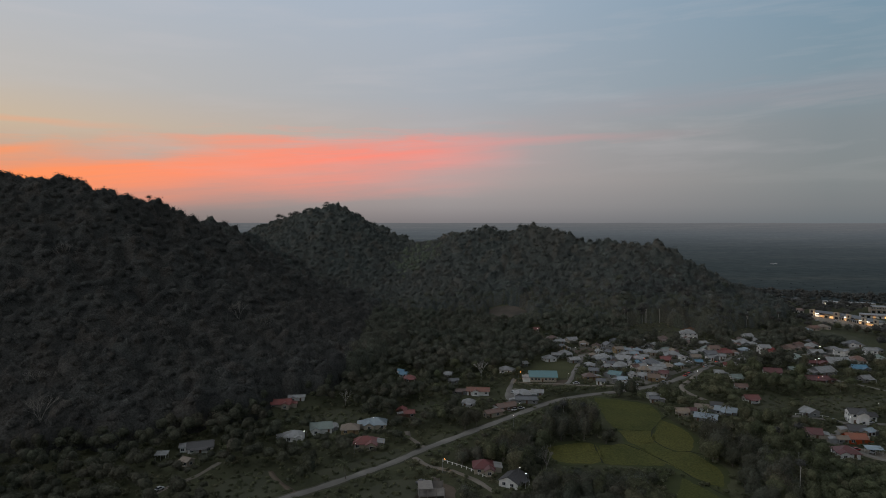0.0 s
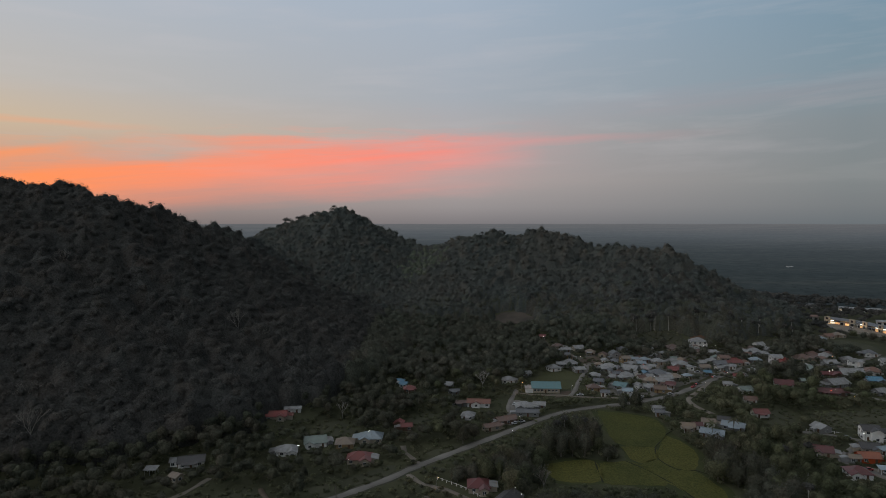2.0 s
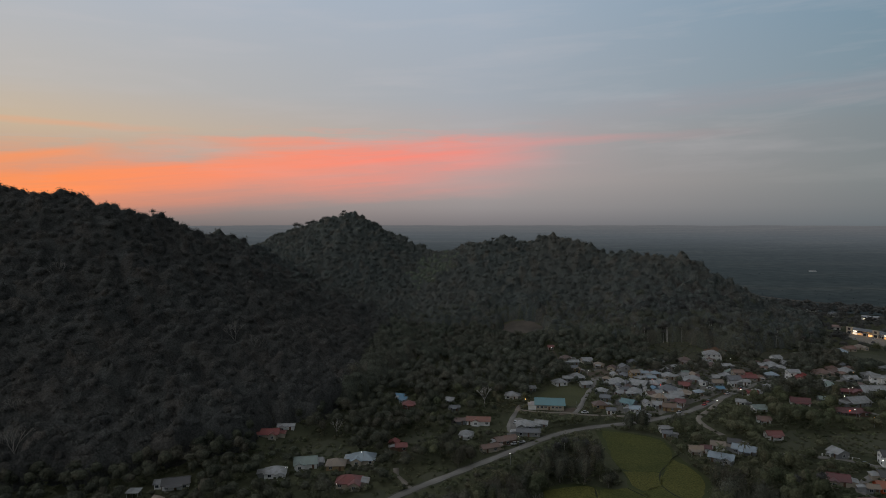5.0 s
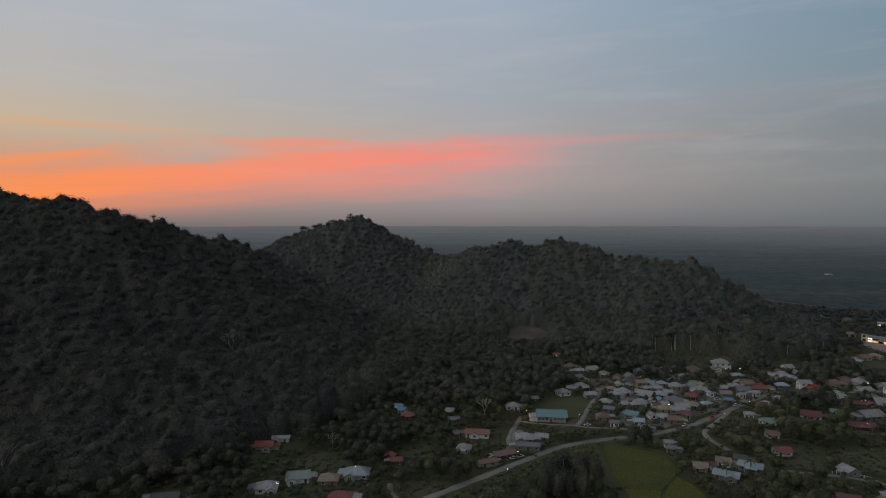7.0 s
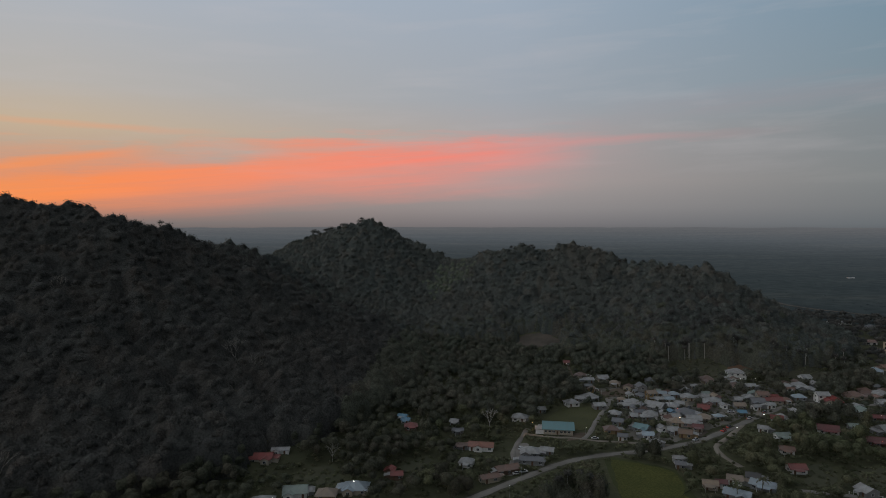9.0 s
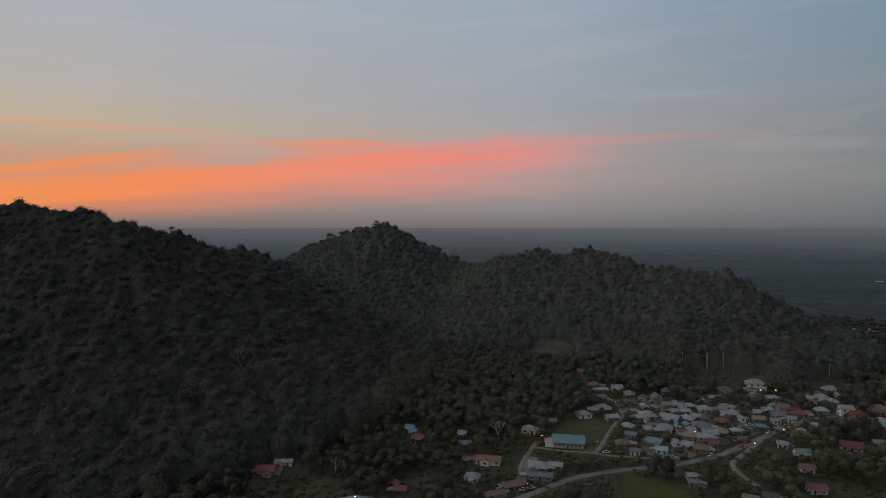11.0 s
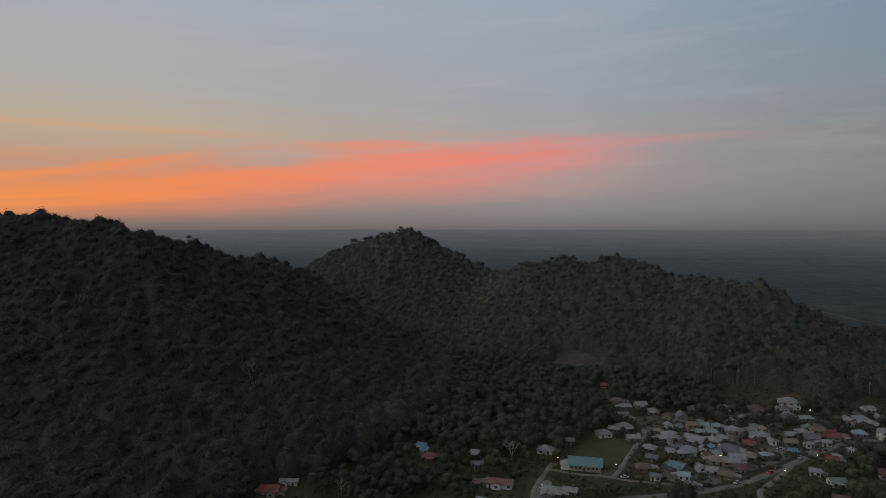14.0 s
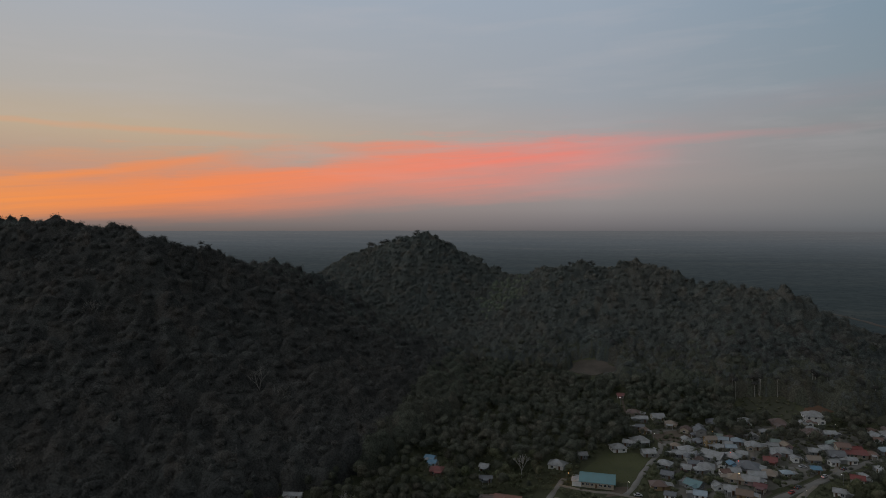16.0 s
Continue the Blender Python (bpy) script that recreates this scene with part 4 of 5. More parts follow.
house(180.4, 453.9, 0, 4.7, 4.5, "gable", "sky", "grey", 1)
house(215.4, 460.0, -70, 4.6, 3.9, "gable", "silver", "white", 1)
house(131.1, 514.1, -75, 4.6, 3.9, "gable", "slate", "grey", 1)
house(213.6, 490.5, 10, 5.2, 4.9, "gable", "red", "cream", 1)
house(181.7, 526.1, -75, 5.1, 4.4, "gable", "brown", "cream", 1)
house(414.6, 829, 5, 16, 9, "gable", "silver", "white", 1)
house(428, 836, -8, 14, 9, "gable", "silver", "white", 1)
house(759, 1484, -10, 13, 8, "gable", "silver", "white", 1)
house(438, 800, 0, 12, 9, "hip", "slate", "cream", 1)


def hall(x, y, turn):
    """The long hall by the playing field."""
    top = tagged(new("community_hall"), "long cream community hall with a teal gabled metal roof", "hall")
    top.matrix_basis = pose(x, y, float(land(x, y)) - 0.1, 0, 0, turn)
    w, d, h = 16.5, 11.0, 3.6
    part("wall", boxed(-w / 2, -d / 2, -1, w / 2, d / 2, h), WALLS["cream"], top)
    part("roof", roof_shape("gable", w, d, h, 1.0, 0.44), ROOFS["teal"], top)
    part("ridge_cap", boxed(-w / 2 - 1, -0.2, h + 2.38, w / 2 + 1, 0.2, h + 2.52, 0.03), ROOFS["teal"], top)
    for s in (-1, 1):
        bm = bmesh.new()
        g = [bm.verts.new(p) for p in ((s * (w / 2 - 0.05), -d / 2, h), (s * (w / 2 - 0.05), d / 2, h), (s * (w / 2 - 0.05), 0, h + 2.3), (s * (w / 2 - 0.3), -d / 2, h), (s * (w / 2 - 0.3), d / 2, h), (s * (w / 2 - 0.3), 0, h + 2.3))]
        bm.faces.new(g[:3]), bm.faces.new(g[:2:-1])
        for i, j in ((0, 1), (1, 2), (2, 0)):
            bm.faces.new((g[i], g[i + 3], g[j + 3], g[j]))
        bmesh.ops.recalc_face_normals(bm, faces=bm.faces[:])
        part("gable", bm, WALLS["cream"], top)
    for k in range(7):
        u = -w / 2 + 1.2 + k * 2.2
        if k == 3:
            child("door", DOORS, top, u, -d / 2 - 0.02, 0.05)
        else:
            child("pane", PANE, child("window", WINDOW, top, u, -d / 2 - 0.02, 1.8), 0, 0, 0)
    part("annexe", boxed(-w / 2 - 4.6, -d / 2 + 0.3, -1, -w / 2 - 0.02, 1.5, 2.7), WALLS["white"], top)
    bm = bmesh.new()
    slab(bm, [(-w / 2 - 5, -d / 2 - 0.2, 2.8), (-w / 2 - 0.05, -d / 2 - 0.2, 2.8), (-w / 2 - 0.05, 2, 3.3), (-w / 2 - 5, 2, 3.3)], 0.12)
    part("annexe_roof", bm, ROOFS["silver"], top)
    SHOWN.append((x, y, 9, 0.0, 0.27))


hall(64.3, 414.5, -3)


def infill(x0, x1, y0, y1, wanted, seed):
    """Small outbuildings and cottages squeezed in beside the houses, clear of lanes and fields."""
    own = random.Random(seed)
    for k in range(4000):
        x, y = own.uniform(x0, x1), own.uniform(y0, y1)
        gap = min(math.hypot(x - a, y - b) - (w + d) / 4 for a, b, w, d in HOUSES)
        if not 2.6 < gap < 7 or any(low >= 0 and math.hypot(x - a, y - b) < r + 3.4 for a, b, r, low, rise in SHOWN):
            continue
        w = own.uniform(4.2, 6.4)
        house(x, y, own.choice((-15, -5, 5, 80, 95, 105, -80)), w, w * own.uniform(0.7, 1.0), own.choice(("gable", "gable", "hip")),
              own.choice(("silver", "silver", "silver", "slate", "tan", "brown", "rust", "pale_blue", "pale_green")), own.choice(("white", "white", "cream", "grey", "pink")))
        wanted -= 1
        if not wanted:
            break


infill(100, 180, 440, 500, 18, 4)
infill(185, 285, 440, 540, 12, 5)


SHOPDIM = lit_material("dim_shop_front", (1.0, 0.5, 0.2), 0.7)
SHOPWHITE = lit_material("white_shop_front", (1.0, 0.82, 0.6), 1.0)
BOXLIT = lit_material("white_light_box", (1.0, 0.95, 0.85), 2.2)


def shop_row(x, y, turn, units, storeys, lit, roof="silver"):
    """A terrace of shops; lit ones have bright open fronts."""
    top = tagged(new("shop_row"), "white terrace of lit shops facing a gravel forecourt" if lit else "pale terrace of closed shops", "shop row", "shop terraces")
    top.matrix_basis = pose(x, y, float(land(x, y)), 0, 0, turn)
    w, d, h = units * 5.0, 10.0, 3.3 * storeys
    part("wall", boxed(-w / 2, -d / 2, -1.5, w / 2, d / 2, h), WALLS["cream" if storeys > 1 else "white"], top)
    part("roof", roof_shape("gable", w, d, h, 0.8, 0.22), ROOFS[roof], top)
    bm = bmesh.new()
    slab(bm, [(-w / 2, -d / 2 - 2.5, 2.9), (w / 2, -d / 2 - 2.5, 2.9), (w / 2, -d / 2 - 0.05, 3.2), (-w / 2, -d / 2 - 0.05, 3.2)], 0.1)
    part("canopy", bm, ROOFS[roof], top)
    pick = random.Random(int(x))
    for k in range(units):
        u = -w / 2 + 2.5 + k * 5
        on = pick.random() < lit
        wide = pick.uniform(0.7, 1.7)
        part("shop_front", boxed(u - wide, -d / 2 - 0.06, 0.1, u + wide, -d / 2 + 0.02, pick.uniform(1.7, 2.5)), pick.choice((SHOPLIT, SHOPDIM, SHOPDIM, SHOPWHITE)) if on else GLASS, top, "bright open shop front" if on else "")
        part("sign_board", boxed(u - 2.0, -d / 2 - 2.62, 2.75, u + 2.0, -d / 2 - 2.52, 3.45), WALLS[pick.choice(("cream", "pink", "grey", "ochre"))], top)
        part("pillar", boxed(u - 2.65, -d / 2 - 2.4, -1.5, u - 2.35, -d / 2 - 2.1, 2.86, 0.02), WALLS["white"], top)
        for level in range(1, storeys):
            child("pane", PANE, child("window", WINDOW, top, u - 1.1, -d / 2 - 0.02, 1.7 + 3.3 * level), 0, 0, 0)
            child("pane", PANE, child("window", WINDOW, top, u + 1.1, -d / 2 - 0.02, 1.7 + 3.3 * level), 0, 0, 0)
    for k in range(2 if lit > 0.3 else 0):
        lamp = bpy.data.lights.new("shop_lamp", "POINT")
        lamp.energy, lamp.color, lamp.shadow_soft_size = 260, (1.0, 0.62, 0.3), 0.4
        ob = new("shop_lamp", lamp)
        ob.parent = top
        ob.matrix_basis = pose((k - 0.5) * w * 0.55, -d / 2 - 3.4, 3.4)
    SHOWN.append((x, y, w / 2, 0.0, 0.27))


DARK_SIGN = mottled("dark_sign_board", (0.03, 0.02, 0.025), (0.05, 0.04, 0.04), 1.0, 6, 0.5)


def shop_terrace(x, y, turn, units, towers, lit):
    """A long terrace of shops with tall white front panels between low glowing bays; x, y is the left end of its front."""
    top = tagged(new("shop_terrace"), "long white shop terrace with lit bays beside a gravel forecourt", "shop terrace", "shop terraces")
    top.matrix_basis = pose(x, y, float(land(x, y)), 0, 0, turn)
    w, d, h = units * 5.0, 14.0, 4.2
    part("wall", boxed(0, 0, -1.5, w, d, h), WALLS["white"], top)
    bm = bmesh.new()
    slab(bm, [(-0.5, -0.4, h + 0.1), (w + 0.5, -0.4, h + 0.1), (w + 0.5, d / 2, h + 1.7), (-0.5, d / 2, h + 1.7)])
    slab(bm, [(w + 0.5, d + 0.5, h + 0.1), (-0.5, d + 0.5, h + 0.1), (-0.5, d / 2, h + 1.7), (w + 0.5, d / 2, h + 1.7)])
    part("roof", bm, ROOFS["slate"], top)
    pick = random.Random(int(x * 3))
    for k in range(units):
        u = 5.0 * k
        if k in towers:
            panel = part("front_panel", boxed(u - 0.6, -0.9, -1.5, u + 5.4, -0.02, 7.0, 0.05), WALLS["cream"], top)
            part("sign_board", boxed(u + 1.2, -1.02, 3.9, u + 3.4, -0.91, 6.0, 0.03), DARK_SIGN, panel, "dark square sign board")
            part("doorway", boxed(u + 0.9, -0.97, 0.0, u + 4.0, -0.91, 2.5, 0.02), SHOPDIM if pick.random() < lit else GLASS, panel)
            continue
        on = pick.random() < lit
        part("shop_front", boxed(u + 0.4, -0.08, 0.1, u + 4.6, -0.02, 2.6), pick.choice((SHOPLIT, SHOPDIM, SHOPDIM, SHOPWHITE)) if on else GLASS, top, "bright open shop front" if on else "")
        part("fascia", boxed(u + 0.05, -0.3, 2.9, u + 4.95, -0.02, 4.0, 0.03), pick.choice((DARK_SIGN, WALLS["grey"], WALLS["ochre"], DARK_SIGN)), top)
        bm = bmesh.new()
        slab(bm, [(u, -2.6, 2.6), (u + 5, -2.6, 2.6), (u + 5, -0.32, 2.88), (u, -0.32, 2.88)], 0.1)
        part("canopy", bm, ROOFS["slate"], top)
        part("pillar", boxed(u - 0.12, -2.5, -1.5, u + 0.12, -2.26, 2.5, 0.02), WALLS["white"], top)
        if on and k % 2:
            part("light_box", boxed(u + 0.8, -0.5, 3.1, u + 4.2, -0.31, 3.7, 0.03), BOXLIT, top, "glowing white light box")
    for u in (w * 0.22, w * 0.7):
        lamp = bpy.data.lights.new("shop_lamp", "POINT")
        lamp.energy, lamp.color, lamp.shadow_soft_size = 220, (1.0, 0.6, 0.28), 0.4
        ob = new("shop_lamp", lamp)
        ob.parent = top
        ob.matrix_basis = pose(u, -3.6, 3.4)
    SHOWN.extend((x + math.cos(radians(turn)) * u, y + math.sin(radians(turn)) * u, 7, 0.0, 0.27) for u in np.arange(3, w, 7))


shop_terrace(386, 677, -61, 6, (0, 5), 0.7)
shop_terrace(401, 650, -84, 10, (2, 6, 9), 0.45)
shop_row(446, 662, -30, 6, 1, 0.1)
shop_row(478, 700, -20, 5, 2, 0.1)
shop_row(388, 704, -20, 2, 1, 0.1, "rust")
shop_row(470, 768, -35, 6, 1, 0.1, "silver")
shop_row(492, 757, -25, 5, 1, 0.1, "silver")


def building_site(x, y, turn):
    top = tagged(new("half_built_house"), "half-built two-storey concrete house frame with open bays", "building site")
    top.matrix_basis = pose(x, y, float(land(x, y)), 0, 0, turn)
    for level in (0, 1):
        part("floor_slab", boxed(-5, -4, 2.9 * level - (0.8 if level == 0 else 0.2), 5, 4, 2.9 * level + 0.02, 0.02), CONCRETE, top)
        for i in (-4.8, -1.6, 1.6, 4.8):
            for j in (-3.8, 3.8):
                part("column", boxed(i - 0.15, j - 0.15, 2.9 * level + 0.02, i + 0.15, j + 0.15, 2.9 * level + 2.7, 0.02), CONCRETE, top)
        part("back_wall", boxed(-4.6, 3.55, 2.9 * level + 0.02, 4.6, 3.65, 2.9 * level + 2.68), CONCRETE, top)
    part("plank_deck", boxed(-5.1, -4.1, 5.62, 0.5, 4.1, 5.76, 0.02), CONCRETE, top)
    SHOWN.append((x, y, 7, 0.0, 0.27))


building_site(-4.5, 243.5, 5)


def heap(x, y, r):
    bm = bmesh.new()
    bmesh.ops.create_icosphere(bm, subdivisions=3, radius=1)
    for v in bm.verts:
        k = 1 + 0.2 * noise.noise(v.co * 2.2)
        v.co = Vector((v.co.x * r * k, v.co.y * r * 0.8 * k, max(-0.2, v.co.z * r * 0.5 * k)))
    ob = new("sand_heap", plain_mesh("sand_heap", bm, GRAVEL))
    ob.matrix_basis = pose(x, y, float(land(x, y)) + 0.1)
    tagged(ob, "pale heap of building sand on bare earth", "sand heap")


heap(-3.5, 261.4, 2.2)


def garden_wall(pts):
    """A low wall of white posts and rails along a lane."""
    top = tagged(new("garden_fence"), "low white post-and-rail fence beside the lane", "fence")
    line = curve_points(pts, 2.5)
    top.matrix_basis = pose(line[0][0], line[0][1], float(land(*line[0])))
    z0 = float(land(*line[0]))
    SHOWN.extend((float(x), float(y), 1.2, 0.1, 0.28) for x, y in line)
    for p, q in zip(line, line[1:]):
        dx, dy = p - line[0]
        z = float(land(*p)) - z0
        child("post", FENCE_POST, top, dx, dy, z)
        n = math.degrees(math.atan2(q[1] - p[1], q[0] - p[0]))
        r = child("rail", FENCE_RAIL, top, dx, dy, z + 0.9, n)
        r.scale = (np.linalg.norm(q - p), 1, 1)


FENCE_POST = plain_mesh("post", boxed(-0.15, -0.15, -0.4, 0.15, 0.15, 1.15, 0.02), WALLS["white"])
FENCE_RAIL = plain_mesh("rail", boxed(0, -0.04, -0.05, 1, 0.04, 0.05), WALLS["white"])
garden_wall([(0, 281), (6, 276), (12, 270.5), (18, 262.5)])
garden_wall([(190, 345), (197, 343.6), (205, 339.5)])


# ---- lamps ----
def lamp_parts(mat):
    pole, arm, head = bmesh.new(), bmesh.new(), bmesh.new()
    bmesh.ops.create_cone(pole, cap_ends=True, segments=8, radius1=0.09, radius2=0.06, depth=6.5, matrix=Matrix.Translation((0, 0, 2.75)))
    block(arm, 0, -0.04, 5.9, 0.9, 0.04, 5.98)
    bmesh.ops.create_uvsphere(head, u_segments=10, v_segments=6, radius=0.2, matrix=Matrix.Translation((0.9, 0, 5.85)) @ Matrix.Diagonal((1.2, 0.8, 0.6, 1)))
    return plain_mesh("pole", pole, STEEL), plain_mesh("arm", arm, STEEL), plain_mesh("lamp_head", head, mat)


LAMPS = {"white": lamp_parts(BULB), "amber": lamp_parts(AMBER), "red": lamp_parts(REDLAMP)}


def street_lamp(x, y, colour="white", low=0.0, bright=0):
    top = new("street_lamp")
    top.matrix_basis = pose(x, y, float(land(x, y)) - low, 0, 0, (x * 37) % 360)
    tagged(top, f"slim grey street lamp with a glowing {colour} head", "street lamp", "street lamps")
    for name, mesh in zip(("pole", "arm", "lamp_head"), LAMPS[colour]):
        child(name, mesh, top, 0, 0, 0)
    if bright:
        lamp = bpy.data.lights.new("lamp_light", "POINT")
        lamp.energy, lamp.color, lamp.shadow_soft_size = bright, (1.0, 0.45, 0.14), 0.25
        child("lamp_light", lamp, top, 0.9, 0, 5.4)


# ---- parked cars ----
def car_meshes(paint):
    body, cabin, wheel, tyre = bmesh.new(), bmesh.new(), bmesh.new(), None
    block(body, -2.1, -0.85, 0.35, 2.1, 0.85, 0.95, 0.12)
    block(cabin, -1.2, -0.75, 0.95, 1.0, 0.75, 1.5)
    for v in cabin.verts:
        if v.co.z > 1.2:
            v.co.x, v.co.y = v.co.x * 0.72, v.co.y * 0.86
    bmesh.ops.create_cone(wheel, cap_ends=True, segments=14, radius1=0.33, radius2=0.33, depth=0.22, matrix=Matrix.Rotation(math.pi / 2, 4, "X"))
    roof = boxed(-0.86, -0.63, 1.49, 0.7, 0.63, 1.55, 0.02)
    return plain_mesh("body", body, paint), plain_mesh("cabin", cabin, GLASS), plain_mesh("wheel", wheel, RUBBER), plain_mesh("roof", roof, paint)


def paint(name, colour):
    m, t, b = material(name, 0.3, 0.5)
    b.inputs["Base Color"].default_value = (*colour, 1)
    return m


RUBBER = mottled("tyre_rubber", (0.02, 0.02, 0.02), (0.035, 0.035, 0.035), 3, 20, 0.8)
CARS = {"white": car_meshes(paint("white_car_paint", (0.45, 0.45, 0.45))), "dark grey": car_meshes(paint("grey_car_paint", (0.07, 0.07, 0.08))), "red": car_meshes(paint("red_car_paint", (0.3, 0.03, 0.03)))}


TAILGLOW = lit_material("red_tail_glow", (1.0, 0.06, 0.03), 1.6)
TAIL = plain_mesh("tail_light", boxed(-2.14, -0.12, 0.62, -2.06, 0.12, 0.82, 0.01), TAILGLOW)


def car(x, y, turn, colour, road=False):
    top = tagged(new("car"), f"{colour} saloon car with glowing tail lights on the village road" if road else f"{colour} saloon car parked on open ground", "car", "parked cars")
    top.matrix_basis = pose(x, y, float(land(x, y)) + 0.14, 0, 0, turn)
    body, cabin, wheel, roof = CARS[colour]
    child("body", body, top, 0, 0, 0)
    child("cabin", cabin, top, 0, 0, 0)
    child("roof", roof, top, 0, 0, 0)
    for i in (-1.3, 1.3):
        for j in (-0.78, 0.78):
            child("wheel", wheel, top, i, j, 0.33)
    for j in (-0.6, 0.6) if road else ():
        child("tail_light", TAIL, top, 0, j, 0)


for spot in ((39.5, 352, 20, "white"), (43, 354.5, 25, "white"), (45.5, 379, 80, "dark grey"), (42, 385, 70, "white"), (84, 404, 5, "white"), (204, 334, -30, "dark grey"), (196, 291, 40, "white"),
             (190, 294, 10, "red"), (221, 331.5, 0, "white"), (98, 470, 70, "white"), (152, 466, 60, "dark grey"), (176, 459.5, 5, "white"), (-9, 258, 30, "dark grey"), (-112, 251, 60, "white"),
             (372, 640, 40, "white"), (380, 625, 30, "dark grey"), (385, 610, 20, "white"), (376, 600, 60, "red"), (390, 640, 35, "white")):
    car(*spot)
for spot in ((165, 430, 46, "dark grey"), (160, 423, 48, "red"), (139.5, 406.5, 220, "white"), (183, 447.5, 46, "white"), (197, 461, 46, "dark grey")):
    car(*spot, True)
street_lamp(138, 459, "red")
street_lamp(141, 447, "red")
street_lamp(82.9, 558.0, "white")
street_lamp(98.8, 482.7, "white")
street_lamp(134.4, 495.7, "amber", bright=60)
street_lamp(135.5, 429.0, "amber")
street_lamp(203.0, 523.4, "white")
street_lamp(213.2, 524.0, "white")
street_lamp(163.7, 414.3, "white")
street_lamp(135.8, 429.0, "white")
street_lamp(286.5, 486.8, "white")
street_lamp(261.0, 447.4, "white")
street_lamp(245.1, 425.8, "white")
street_lamp(238.2, 401.2, "white")
street_lamp(232.3, 398.8, "red")
street_lamp(41.7, 346.4, "white")
street_lamp(79.1, 406.1, "white")
street_lamp(-66.6, 303.7, "white")
street_lamp(-64.6, 303.2, "white")
street_lamp(-34.1, 324.2, "white")
street_lamp(-40.0, 288.2, "white")
street_lamp(-0.2, 269.1, "amber", bright=60)
street_lamp(30.8, 259.1, "white")
street_lamp(33.9, 253.6, "white")
street_lamp(207.3, 324.2, "white")
street_lamp(235.8, 346.3, "white")
street_lamp(36.1, 326.7, "white")
street_lamp(239.9, 386.9, "amber")
street_lamp(188.8, 438.0, "white")
street_lamp(285.7, 486.6, "amber")
street_lamp(258.5, 444.5, "white")
street_lamp(48.6, 411.6, "amber", bright=190)
street_lamp(315.3, 458.5, "amber")

# ---- trees ----
rng = np.random.default_rng(7)


def crown_template(leaves, lobes_wanted=(6, 10), flat=1.0, size=(0.02, 0.045), spread=0.34, rings=5, spokes=12, ruffle=0.5, skin=0.74):
    """A lumpy crown skin over several lobes, ruffled by leaf sprays that stand out of it, about 1 wide, top near z = 0.95. Returns verts and quads."""
    mid = np.array([0, 0, 0.52])
    lobes = [(np.array([0, 0, 0.58]), 0.34)]
    for k in range(rng.integers(*lobes_wanted)):
        a, r = rng.uniform(0, 6.28), rng.uniform(0.16, spread)
        lobes.append((np.array([math.cos(a) * r, math.sin(a) * r, rng.uniform(0.34, 0.76) * flat + 0.65 * (1 - flat)]), rng.uniform(0.12, 0.24)))

    def reach(d):
        """How far the outermost lobe lies from the middle of the crown along each direction."""
        best = np.full(len(d), 0.14)
        for c, r in lobes:
            b = d @ (c - mid)
            disc = b * b - ((c - mid) @ (c - mid) - r * r)
            best = np.maximum(best, np.where(disc > 0, b + np.sqrt(np.maximum(disc, 0)), 0))
        return best[:, None]

    polar, round_ = np.meshgrid(np.radians(np.linspace(5, 122, rings + 1)), np.arange(spokes) * 6.2832 / spokes, indexing="ij")
    round_ = round_ + np.arange(rings + 1)[:, None] * 0.26
    d = np.stack([np.sin(polar) * np.cos(round_), np.sin(polar) * np.sin(round_), np.cos(polar)], -1).reshape(-1, 3)
    shell = mid + d * reach(d) * skin * rng.uniform(0.9, 1.06, (len(d), 1)) * (1, 1, 0.5 + 0.5 * flat)
    i, k = np.meshgrid(np.arange(rings), np.arange(spokes), indexing="ij")
    n = (k + 1) % spokes
    quads = np.stack([i * spokes + k, (i + 1) * spokes + k, (i + 1) * spokes + n, i * spokes + n], -1).reshape(-1, 4)
    d = rng.normal(size=(leaves, 3))
    d[:, 2] = np.abs(d[:, 2]) * 1.1 - 0.42
    d /= np.linalg.norm(d, axis=1)[:, None]
    p = mid + d * reach(d) * rng.uniform(0.74, 1.1, (leaves, 1)) * (1, 1, 0.5 + 0.5 * flat)
    up = d + rng.normal(size=(leaves, 3)) * ruffle + (0, 0, 0.3)
    up /= np.linalg.norm(up, axis=1)[:, None]
    u = np.cross(up, rng.normal(size=(leaves, 3)))
    u /= np.linalg.norm(u, axis=1)[:, None]
    w = np.cross(up, u)
    s = rng.uniform(*size, (leaves, 1))
    corners = [p + (u * a * rng.uniform(0.7, 1.25, (leaves, 1)) + w * b * rng.uniform(0.5, 1.0, (leaves, 1))) * s for a, b in ((-1, -0.6), (0.8, -1), (1, 0.7), (-0.7, 1))]
    return np.concatenate([shell, np.stack(corners, 1).reshape(-1, 3)]), np.concatenate([quads, np.arange(leaves * 4).reshape(-1, 4) + len(shell)])


